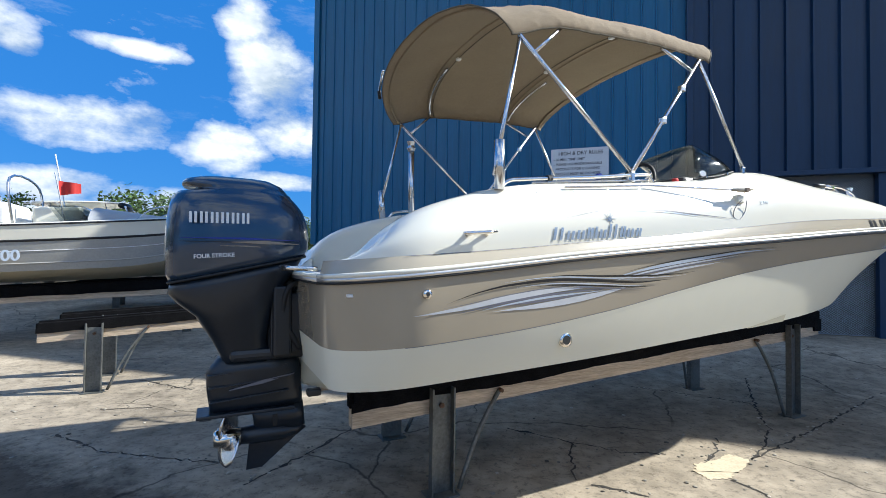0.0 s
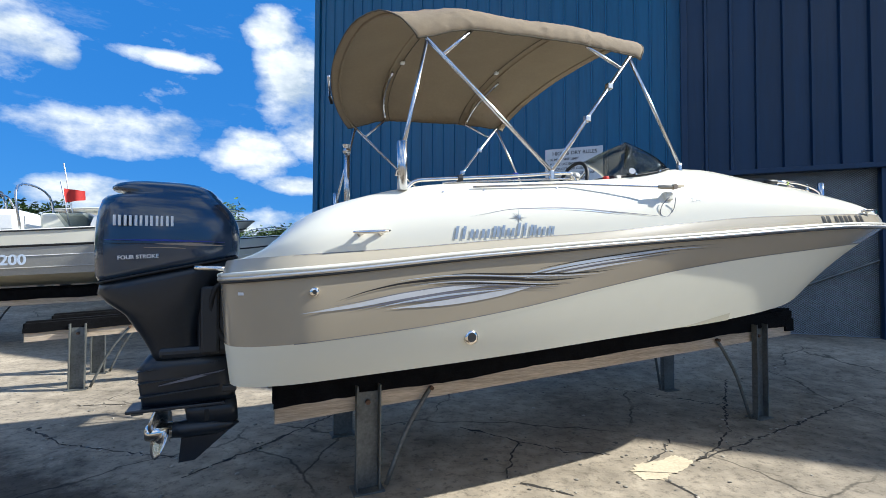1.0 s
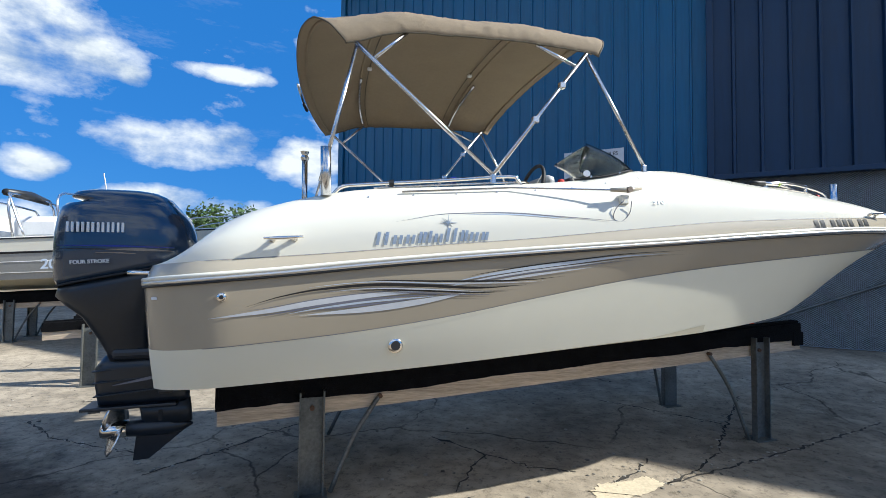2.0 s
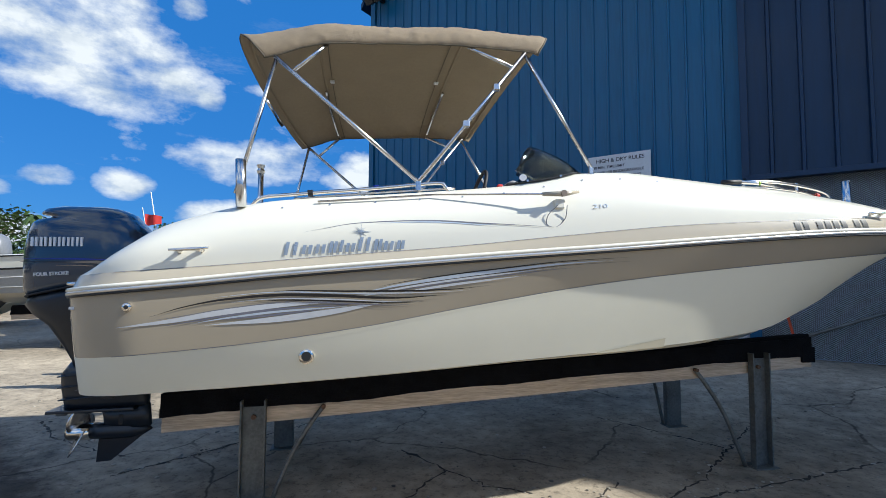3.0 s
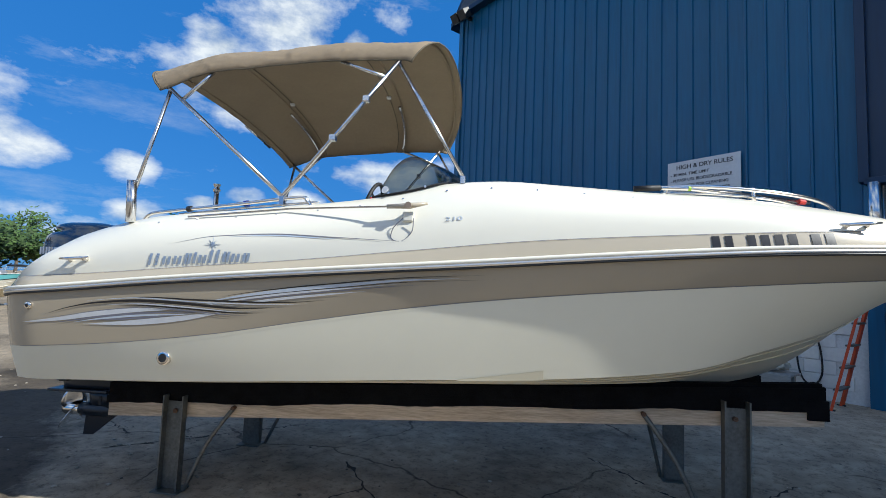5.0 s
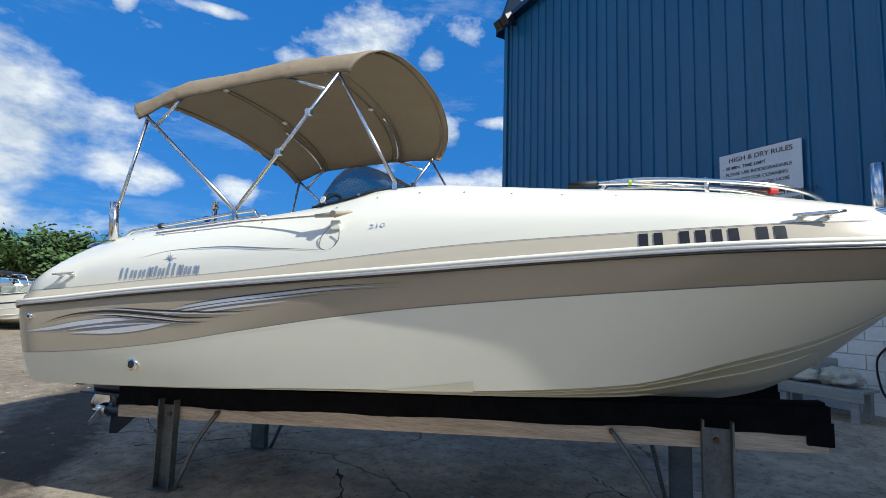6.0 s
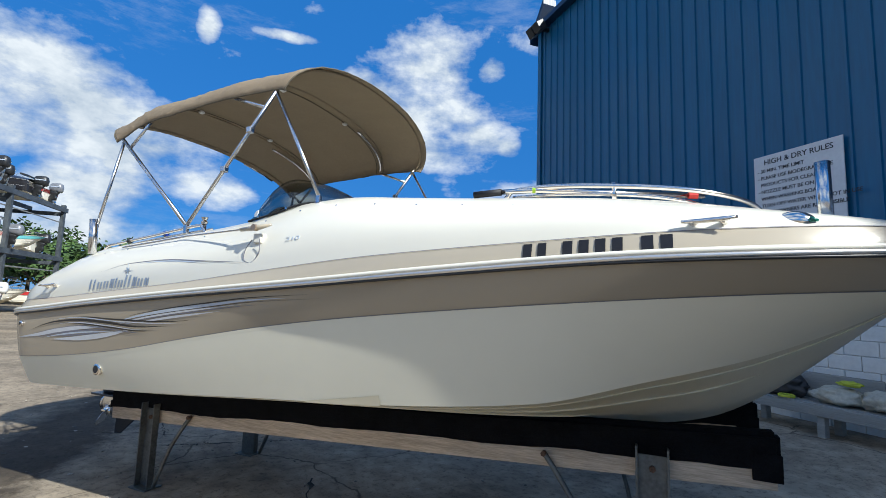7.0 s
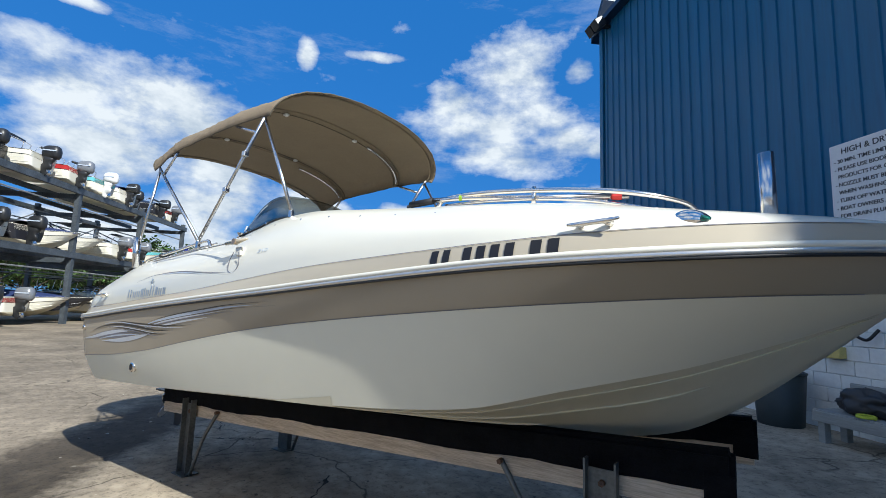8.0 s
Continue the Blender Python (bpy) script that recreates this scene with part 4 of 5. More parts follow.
        part("star_ray", tube([c0 - v * r, c0, c0 + v * r], [0.0005, 0.003, 0.0005], 4), NAMEV, boat)
    # registration, as plain bars
    x = 4.63
    for w in (0.040, 0.038, 0, 0.042, 0.042, 0.042, 0.042, 0, 0.046, 0.046):
        if w:
            decal("registration_bar", x, x + w, lambda q: Z_BAND(q) - 0.078, lambda q: Z_BAND(q) - 0.012, INK, 0.004, 4, s=s, label="black registration marking")
        x += (w + 0.026) if w else 0.045


graphics(-1)


def fitting(name, x, z, r, dark):
    c = on_side(x, z, 0.0)
    f = part(name, tube([c + Vector((0, 0.01, 0)), c - Vector((0, 0.014, 0)), c - Vector((0, 0.018, 0))], [r, r, r * 0.8], 20), CHROME, boat, "chrome through-hull fitting", True)
    part("opening", tube([c - Vector((0, 0.016, 0)), c - Vector((0, 0.0195, 0))], dark, 16), RUBBER, f)


fitting("drain_fitting", 0.543, 1.455, 0.024, 0.011)
fitting("outlet_fitting", 1.449, 1.157, 0.043, 0.027)


def cleat(x, z, s):
    c = on_side(x, z, 0.0, s)
    n = Vector((0, s, 0.25)).normalized()
    d = Vector((1, 0, 0.06)).normalized()
    b = bmesh.new()
    add_tube(b, [c + d * -0.10 + n * 0.045, c + d * -0.05 + n * 0.038, c + d * 0.05 + n * 0.038, c + d * 0.10 + n * 0.045], [0.006, 0.010, 0.010, 0.006], 8)
    for k in (-0.04, 0.04):
        add_tube(b, [c + d * (k * 1.5), c + d * k + n * 0.036], [0.014, 0.009], 8)
    part("cleat", b, CHROME, boat, "chrome deck cleat", True)


for s in (-1, 1):
    cleat(0.838, 1.752, s)
    cleat(5.37, 2.022, s)


def nav_light():
    c = on_side(5.69, 2.04, 0.0)
    rows = []
    for i in range(9):
        t = i / 8
        r = math.sin(math.pi * (0.08 + 0.88 * t)) ** 0.6
        rows.append([(c.x - 0.065 + 0.13 * t, c.y + 0.01 - 0.045 * r * max(0, math.cos(a)), c.z + 0.042 * r * math.sin(a) - 0.01 * t) for a in (2 * math.pi * j / 16 for j in range(16))])
    part("navigation_light", loft(rows), CHROME, boat, "chrome navigation light", True)
    part("lens", tube([(c.x + 0.035, c.y - 0.022, c.z - 0.004), (c.x + 0.062, c.y - 0.015, c.z - 0.008)], [0.013, 0.006], 12), mat("green_lens", (0.01, 0.12, 0.09), 0.1), boat, "green lens", True)


nav_light()


def rails():
    for s in (-1, 1):
        part("grab_rail", tube(spline([(1.10, 0.98 * s, 2.03), (1.16, 0.985 * s, 2.085), (1.3, 0.99 * s, 2.105), (1.8, 1.02 * s, 2.15), (2.22, 1.03 * s, 2.195), (2.28, 1.03 * s, 2.175), (2.31, 1.03 * s, 2.14)], 5), 0.012), CHROME, boat, "polished side grab rail", True)
        part("grab_rail", tube(spline([(1.35, 0.96 * s, 2.09), (1.9, 1.0 * s, 2.135), (2.35, 1.01 * s, 2.17)], 5), 0.008), CHROME, boat, "", True)
        for x in (1.45, 1.85):
            part("rail_clamp", tube([(x - 0.015, s * 0.998, 2.118 + 0.1 * (x - 1.45)), (x + 0.015, s * 0.998, 2.122 + 0.1 * (x - 1.45))], 0.02, 10), BLUEV if x > 1.6 else BLACKP, boat)
        # bow rails, low over the foredeck
        part("bow_rail", tube(spline([(4.47, 1.0 * s, 2.235), (4.53, 1.0 * s, 2.275), (4.8, 0.985 * s, 2.28), (5.2, 0.90 * s, 2.26), (5.45, 0.80 * s, 2.235), (5.62, 0.66 * s, 2.20), (5.68, 0.60 * s, 2.13)], 6), 0.0125), CHROME, boat, "polished bow rail", True)
        part("bow_rail", tube(spline([(4.5, 0.97 * s, 2.245), (4.8, 0.95 * s, 2.245), (5.2, 0.87 * s, 2.22), (5.6, 0.62 * s, 2.16)], 6), 0.010), CHROME, boat, "", True)
        part("rail_post", tube([(5.0, 0.95 * s, 2.19), (5.0, 0.945 * s, 2.29)], 0.011), CHROME, boat, "", True)
        part("rod_holder", tube([(1.062, 1.04 * s, 2.02), (1.058, 1.055 * s, 2.30)], 0.030, 16), STEEL, boat, "stainless rod holder", True)
    part("boat_hook", tube([(4.30, -1.02, 2.262), (4.45, -1.015, 2.268)], 0.018, 10), RUBBER, boat, "black boat-hook grip", True)
    part("boat_hook", tube([(4.45, -1.015, 2.268), (4.62, -1.0, 2.268), (5.4, -0.78, 2.232)], 0.014, 10), CHROME, boat, "", True)
    part("hook_band", tube([(4.61, -1.003, 2.268), (4.625, -0.999, 2.268)], 0.0155, 8), mat("lime_cord", (0.35, 0.55, 0.03), 0.6), boat, "lime cord binding")
    part("hook_band", tube([(5.33, -0.80, 2.235), (5.37, -0.788, 2.233)], 0.0165, 8), RED, boat, "red tape")
    part("bow_rod_holder", tube([(5.93, -0.555, 2.05), (5.93, -0.555, 2.415)], 0.032, 18), STEEL, boat, "upright stainless rod holder", True)
    part("pole_socket", tube([(0.96, 0.04, 1.95), (0.96, 0.04, 2.46)], 0.022, 14), STEEL, boat, "stainless stern pole", True)
    part("pole_cap", tube([(0.96, 0.04, 2.46), (0.96, 0.04, 2.48), (0.96, 0.04, 2.50), (0.96, 0.04, 2.53)], [0.026, 0.034, 0.022, 0.034], 14), STEEL, boat)
    for k in range(17):
        x = 1.3 + 0.27 * k
        z = Z_TOP(x) - 0.055
        c = on_side(x, z, 0.0)
        part("canvas_snap", tube([c, c + Vector((0, -0.006, 0.003))], 0.006, 8), STEEL, boat)


rails()


def windscreen():
    low = spline([(2.71, -1.035, 2.20), (2.95, -1.055, 2.235), (3.17, -1.03, 2.29), (3.30, -0.85, 2.31), (3.36, -0.55, 2.31), (3.36, -0.20, 2.28)], 6)
    top = spline([(2.76, -1.01, 2.27), (2.83, -0.95, 2.42), (2.91, -0.88, 2.505), (2.98, -0.75, 2.525), (3.02, -0.52, 2.525), (3.02, -0.24, 2.49)], 6)
    bm = bmesh.new()
    rows = []
    for k in range(6):
        t = k / 5
        rows.append([a.lerp(b, t) + Vector((0.04, -0.02, 0)) * math.sin(math.pi * t) for a, b in zip(low, top)])
    add_grid(bm, rows)
    w = part("windscreen", bm, SMOKED, boat, "smoked acrylic helm windscreen", True)
    w.visible_shadow = False
    w.modifiers.new("thickness", "SOLIDIFY").thickness = 0.005
    part("gasket", tube(low, 0.007, 6), RUBBER, w)
    c = min((p for r in rows[1:3] for p in r), key=lambda p: (p - Vector((2.79, -1.03, 2.285))).length) + Vector((-0.002, -0.007, 0.002))
    part("sticker", tube([c, c + Vector((-0.0015, -0.004, 0.0012))], 0.024, 18), WHITEV, w, "round white sticker")
    for x, z in ((2.82, 2.222), (3.05, 2.262)):
        part("screw", tube([(x, -1.05, z), (x, -1.066, z)], 0.008, 8), STEEL, w)
    # helm
    seat = part("helm_seat", box((1.95, -0.80, 1.68), (2.45, -0.30, 1.80), 0.04), SEATV, boat, "grey and black helm seat")
    part("backrest", box((1.92, -0.80, 1.78), (2.04, -0.30, 2.10), 0.05), SEATV, seat)
    part("pedestal", tube([(2.2, -0.55, 1.44), (2.2, -0.55, 1.86)], 0.05, 12), STEEL, seat)
    s2 = part("passenger_seat", box((2.5, 0.25, 1.85), (3.0, 0.85, 1.97), 0.04), SEATV, boat, "grey passenger seat")
    part("backrest", box((3.0, -0.12, 2.0), (3.12, 0.55, 2.44), 0.05, None), SEATV, s2)
    ring = [(2.60 + 0.05 * math.sin(a), -0.62 + 0.17 * math.cos(a), 2.21 + 0.165 * math.sin(a)) for a in (2 * math.pi * k / 28 for k in range(28))]
    wheel = part("steering_wheel", tube(ring, 0.014, 8, True), RUBBER, boat, "black steering wheel", True)
    for a in (0.5, 2.6, 4.7):
        part("spoke", tube([(2.63, -0.62, 2.21), (2.60 + 0.05 * math.sin(a), -0.62 + 0.17 * math.cos(a), 2.21 + 0.165 * math.sin(a))], 0.009, 6), STEEL, wheel)
    part("throttle", box((2.66, -0.93, 2.14), (2.70, -0.89, 2.225), 0.012), RED, boat, "red safety lanyard on the throttle")
    part("dash", box((2.72, -0.95, 2.15), (3.0, -0.2, 2.24), 0.03), SEATD, boat, "black dashboard")


windscreen()


def side_bracket():
    c = on_side(2.975, 2.06, 0.0)
    b = part("bracket", box(c + Vector((-0.03, -0.035, -0.04)), c + Vector((0.035, 0.02, 0.02)), 0.008), WHITE, boat, "metal bracket with a wire loop on the deck side")
    part("handle", tube([c + Vector((-0.12, -0.05, 0.045)), c + Vector((0.02, -0.055, 0.05)), c + Vector((0.12, -0.05, 0.065))], [0.012, 0.018, 0.008], 8), BEIGE, b, "", True)
    part("knob", tube([c + Vector((0.01, -0.05, 0.05)), c + Vector((0.01, -0.08, 0.05))], 0.02, 10), GOLDV, b)
    loop = spline([c + Vector((-0.02, -0.05, -0.02)), c + Vector((-0.08, -0.04, -0.08)), c + Vector((-0.09, -0.035, -0.14)), c + Vector((-0.03, -0.035, -0.155)), c + Vector((0.03, -0.04, -0.10)), c + Vector((0.04, -0.05, -0.02))], 6)
    part("wire_loop", tube(loop, 0.0028, 6), GREYV, b)
    part("stay", tube([on_side(1.5, 2.055, 0.02), on_side(2.2, 2.11, 0.03), c + Vector((-0.1, -0.05, 0.045))], 0.006, 6), STEEL, b)
    words("model_number", "210", 0.045, SILVERV, boat, Matrix.Translation(on_side(3.20, 2.028, 0.009)) @ pose(0, 0, 0, 68, -3, 0.5) @ Matrix.Diagonal((1.5, 0.8, 1, 1)), depth=0.001)
    decal("chine_step", 3.28, 3.78, lambda x: Z_CHINE(x) - 0.004, lambda x: Z_CHINE(x) + 0.004 + 0.052 * (x - 3.28) / 0.5, CREAM, 0.006, 12, label="cream moulded step at the chine")
    for fr, u1 in ((0.36, 0.68), (0.66, 0.80), (0.90, 0.95)):
        for sgn in (-1, 1):
            pts = []
            for i in range(30):
                u = 0.18 + (u1 - 0.18) * i / 29
                p = L_KEEL(u).lerp(L_CHINE(u), fr)
                pts.append((p.x, sgn * p.y, p.z - 0.004))
            part("spray_strake", tube(pts, [0.001] + [0.0065 if fr < 0.8 else 0.004] * 28 + [0.001], 6), CREAM, boat, "", True)


side_bracket()


def engine_marks():
    y = -0.284
    for k in range(6):   # maker's mark as pairs of upright bars
        for dx in (0.0, 0.027):
            x = -0.525 + 0.057 * k + dx
            part("maker_block", box((x, y - 0.002, 1.848), (x + 0.015, y + 0.012, 1.914), 0.002), WHITEV, engine, "white maker's mark bar")
    for x0, x1, z, h, m in ((-0.57, 0.10, 1.758, 0.012, BLUEV), (-0.30, 0.10, 1.735, 0.020, GOLDV), (-0.58, -0.12, 1.738, 0.006, INK), (-0.36, -0.06, 1.712, 0.007, GOLDV)):
        part("cowl_stripe", loft([[(x0, y - 0.001, z), (x0, y + 0.02, z), (x0, y + 0.02, z + 0.002), (x0, y - 0.001, z + 0.002)], [((x0 + x1) / 2, y - 0.002, z - h / 2), ((x0 + x1) / 2, y + 0.02, z - h / 2), ((x0 + x1) / 2, y + 0.02, z + h / 2), ((x0 + x1) / 2, y - 0.002, z + h / 2)],
                                [(x1, y + 0.02, z - 0.01), (x1, y + 0.04, z - 0.01), (x1, y + 0.04, z - 0.008), (x1, y + 0.02, z - 0.008)]]), m, engine)
    words("engine_lettering", "FOUR STROKE", 0.034, WHITEV, engine, pose(-0.50, y + 0.003, 1.637, 90, -3, 0), depth=0.003, bold=0.0008)
    part("leg_flash", loft([[(-0.30, -0.104, 0.80), (-0.30, -0.09, 0.80), (-0.30, -0.09, 0.803), (-0.30, -0.104, 0.803)], [(-0.10, -0.107, 0.826), (-0.10, -0.09, 0.826), (-0.10, -0.09, 0.848), (-0.10, -0.107, 0.848)], [(0.10, -0.096, 0.868), (0.10, -0.08, 0.868), (0.10, -0.08, 0.872), (0.10, -0.096, 0.872)]]), GREYV, engine, "grey swoosh on the leg")
    # seam, latch, vents, ribs of the leg
    part("cowl_gasket", tube([(p[0], p[1], p[2] - 0.005) for p in ring_xy(-0.65, 0.175, 0.258, 1.575, 40, tilt=0.2)], 0.008, 6, True), RUBBER, engine)
    for k, z in enumerate((0.76, 0.85, 0.93)):
        part("leg_rib", box((-0.36, -0.104, z - 0.005), (0.12, 0.104, z + 0.004), 0.004, pose(0, 0, 0, 0, -4, 0)), NAVYM, engine)
    part("trim_tab", box((-0.47, -0.012, 0.60), (-0.40, 0.012, 0.66), 0.004), GALV, engine)
    part("water_inlet", box((-0.03, -0.047, 0.52), (0.0, 0.047, 0.60), 0.004), RUBBER, engine)
    part("mount_cover", box((-0.30, -0.15, 0.98), (0.0, 0.15, 1.06), 0.03), NAVYM, engine)
    part("hose", tube(spline([(0.20, -0.12, 1.48), (0.05, -0.2, 1.45), (0.02, -0.18, 1.25), (0.12, -0.19, 1.05)], 6), 0.018, 8), RUBBER, engine, "black rigging hose", True)
    part("tilt_ram", tube([(0.02, -0.1, 1.25), (0.12, -0.1, 0.98)], 0.02, 10), STEEL, engine, "", True)
    part("transducer", box((0.10, -0.50, 0.835), (0.18, -0.44, 0.875), 0.01), BLACKP, boat, "black sonar transducer")


engine_marks()
engine.location = (0.0, 0.10, 0.0)

# ---- the next bay: an empty stand ----
for y in (3.58, 4.50):
    bunk_stand("bunk_stand", YARD @ pose(0, y, 0), -2.20, 3.0, 0.60, 0.895, (-1.66, 2.3), 0.11, "empty carpeted pine bunk on galvanised posts", braces=((-1.12, -1.52), (1.8, 2.2)))


# ---- other boats ----
GREYH = mat("grey_gelcoat", (0.40, 0.395, 0.37), 0.3, vary=0.06, coat=0.3)
BLUEH = mat("navy_cover", (0.015, 0.03, 0.11), 0.8, vary=0.15, bump=0.2)
REDH = mat("red_gelcoat", (0.42, 0.03, 0.03), 0.3, vary=0.06)
AQUA = mat("aqua_gelcoat", (0.16, 0.52, 0.55), 0.3, vary=0.05)
DARKH = mat("black_gelcoat", (0.02, 0.02, 0.025), 0.3, vary=0.06, coat=0.3)


def yard_boat(m, length, beam, low, high, label, motor=None, ttop=None, cover=None, screen=True, keel=0.0, motors=1, th=1.25):
    """A moulded runabout: x forward from the transom, keel at z = keel."""
    b = base("runabout", m, label, "boat", "boats in the yard")
    n = 26
    L, B = length, beam / 2

    def half(t, f):
        return B * f * (1 - max(0, (t - 0.45) / 0.55) ** 2.4) ** 0.75 * (0.93 + 0.07 * min(1, t / 0.2))

    def sheer(t):
        return keel + 0.98 + 0.30 * t ** 2

    def rows(levels):
        out = []
        for fy, fz, dx in levels:
            row = []
            for k in range(n + 1):
                t = k / n
                kz = keel + 0.62 * max(0, (t - 0.62) / 0.38) ** 2
                row.append(Vector((L * t - dx * t ** 3, half(t, fy) if fy else 0.0, kz + (sheer(t) - kz) * fz)))
            out.append(row)
        return out

    def skin(name, levels, material, close=True):
        bm = bmesh.new()
        rr = rows(levels)
        add_grid(bm, [[Vector((p.x, -p.y, p.z)) for p in reversed(r)] + [Vector((r[0].x, r[0].y * (-1 + 2 * k / 5), r[0].z)) for k in range(1, 5)] + list(r) for r in rr])
        bmesh.ops.remove_doubles(bm, verts=bm.verts, dist=0.001)
        return part(name, bm, material, b, "", True)
    skin("hull_bottom", [(0, 0, 0.9), (0.84, 0.22, 0.7)], CREAM)
    skin("hull_side", [(0.84, 0.22, 0.7), (0.92, 0.48, 0.45), (0.97, 0.74, 0.2)], low)
    skin("sheer_band", [(0.97, 0.74, 0.2), (1.0, 1.0, 0.0)], high)
    skin("boot_stripe", [(0.968, 0.715, 0.22), (0.982, 0.735, 0.20), (0.976, 0.755, 0.19)], RUBBER)
    skin("gunwale", [(1.0, 1.0, 0.0), (0.95, 1.04, 0.05), (0.80, 1.03, 0.2), (0.77, 0.72, 0.3)], WHITE)
    skin("rub_rail", [(1.0, 0.99, 0.0), (1.018, 1.0, 0.0), (1.0, 1.02, 0.0)], RUBBER)
    for fy, fz, dx, m2, rr in ((0.936, 0.56, 0.38, WHITEV, 0.006), (0.885, 0.35, 0.57, low, 0.012)):
        for sgn in (-1, 1):
            part("hull_line", tube([Vector((p.x, sgn * (p.y + 0.003), p.z)) for p in rows([(fy, fz, dx)])[0][:-1]], rr, 5), m2, b)
    bm = bmesh.new()
    r = rows([(0.78, 0.73, 0.3)])[0]
    bm.faces.new([bm.verts.new(p) for p in [Vector((q.x, -q.y, q.z)) for q in reversed(r)][1:] + list(r)[:-1]])
    part("sole", bm, WHITE, b)
    z = keel + 0.98
    if cover:
        cr = []
        for k in range(13):
            t = k / 12
            hh = half(min(0.985, t), 0.98)
            ridge = 0.55 * math.sin(math.pi * min(1, 0.15 + 0.85 * t)) ** 0.7
            cr.append([(L * t * 0.99, hh * math.cos(a), sheer(t) - 0.05 + ridge * math.sin(a) ** 1.2) for a in (math.pi * j / 10 for j in range(11))])
        bm = bmesh.new()
        add_grid(bm, cr)
        part("cover", bm, cover, b, "fitted boat cover", True)
    else:
        part("console", box((L * 0.40, -0.42, keel + 0.7), (L * 0.52, 0.42, z + 0.45), 0.06), WHITE, b)
        part("seat", box((L * 0.26, -0.5, keel + 0.7), (L * 0.36, 0.5, z + 0.22), 0.06), SEATV, b)
        part("stern_seat", box((0.25, -B * 0.7, keel + 0.7), (0.75, B * 0.7, z + 0.06), 0.06), SEATV, b)
        if screen:
            part("windscreen", loft([[(L * 0.50, -B * 0.62, z + 0.03), (L * 0.60, -B * 0.45, z + 0.06), (L * 0.60, B * 0.45, z + 0.06), (L * 0.50, B * 0.62, z + 0.03)],
                                     [(L * 0.46, -B * 0.58, z + 0.42), (L * 0.52, -B * 0.42, z + 0.46), (L * 0.52, B * 0.42, z + 0.46), (L * 0.46, B * 0.58, z + 0.42)]], wrap=False, caps=False), SMOKED, b)
        part("bow_rail", tube(spline([(L * 0.66, -B * 0.80, z + 0.15), (L * 0.72, -B * 0.74, z + 0.42), (L * 0.88, -B * 0.42, z + 0.52), (L * 0.95, 0, z + 0.55), (L * 0.88, B * 0.42, z + 0.52), (L * 0.72, B * 0.74, z + 0.42), (L * 0.66, B * 0.80, z + 0.15)], 4), 0.014, 6), STEEL, b, "", True)
    if not cover and not ttop:
        for x, top in ((L * 0.30, 0.95), (L * 0.24, 0.80)):
            part("arch_tube", tube(spline([(x, -B * 0.86, z), (x - 0.25, -B * 0.82, z + top * 0.85), (x - 0.32, -B * 0.6, z + top), (x - 0.32, B * 0.6, z + top), (x - 0.25, B * 0.82, z + top * 0.85), (x, B * 0.86, z)], 4), 0.02, 6), STEEL, b, "", True)
        part("folded_top", tube([(L * 0.30 - 0.40, -B * 0.7, z + 0.97), (L * 0.30 - 0.36, 0, z + 1.0), (L * 0.30 - 0.40, B * 0.7, z + 0.97)], [0.07, 0.10, 0.07], 10), BLACKP, b, "black folded sun top", True)
    if ttop:
        zt = z + th
        rows_t = [[(x, -0.85 * B + 1.7 * B * j / 8, zt + 0.10 * math.sin(math.pi * j / 8) + 0.04 * math.sin(math.pi * i / 6)) for j in range(9)] for i, x in enumerate(L * (0.28 + 0.06 * k) for k in range(7))]
        bm = bmesh.new()
        add_grid(bm, rows_t)
        t = part("sun_top", bm, ttop, b, "", True)
        t.modifiers.new("thickness", "SOLIDIFY").thickness = 0.04
        for sx in (0.34, 0.56):
            for sy in (-1, 1):
                part("top_post", tube([(L * (sx + 0.03), sy * B * 0.6, z - 0.2), (L * sx, sy * B * 0.72, zt)], 0.018, 6), STEEL, b)
    if motor:
        for k in range(motors):
            y = (k - (motors - 1) / 2) * 0.62
            mo = part("outboard_motor", loft([ring_xy(-0.80, 0.0, 0.20, z - 0.06, 16, tilt=0.15), ring_xy(-0.88, 0.03, 0.28, z + 0.10, 16, tilt=0.15), ring_xy(-0.89, 0.01, 0.30, z + 0.34, 16, tilt=0.05), ring_xy(-0.83, -0.03, 0.26, z + 0.52, 16, tilt=-0.05), ring_xy(-0.72, -0.12, 0.18, z + 0.60, 16, tilt=-0.08), ring_xy(-0.6, -0.25, 0.07, z + 0.625, 16)]), motor, b, "", True)
            mo.data.transform(Matrix.Translation((0, y, 0)))
            lg = part("leg", loft([ring_xy(-0.76, -0.04, 0.20, z - 0.02, 14), ring_xy(-0.58, -0.08, 0.16, z - 0.26, 14), ring_xy(-0.47, -0.08, 0.12, z - 0.42, 14), ring_xy(-0.56, 0.02, 0.11, z - 0.50, 14), ring_xy(-0.54, 0.02, 0.07, z - 0.72, 14), ring_xy(-0.26, 0.0, 0.05, z - 0.76, 14), ring_xy(-0.34, 0.0, 0.06, z - 0.96, 14), ring_xy(-0.28, -0.16, 0.02, z - 1.12, 14)]), BLACKP if motor is not WHITEM else motor, mo, "", True)
            lg.data.transform(Matrix.Translation((0, y, 0)))
            for sy in (-0.302, 0.302):
                part("cowl_band", box((-0.80, y + sy - 0.006, z + 0.27), (-0.12, y + sy + 0.006, z + 0.33), 0.004), SILVERV, mo, "pale cowl band")
            part("propeller", tube([(-0.36, y, z - 0.92), (-0.46, y, z - 0.92), (-0.47, y, z - 0.92), (-0.50, y, z - 0.92)], [0.05, 0.05, 0.14, 0.03], 10), STEEL, mo)
    return b


WHITEM = mat("white_engine_paint", (0.72, 0.72, 0.70), 0.3, vary=0.05)
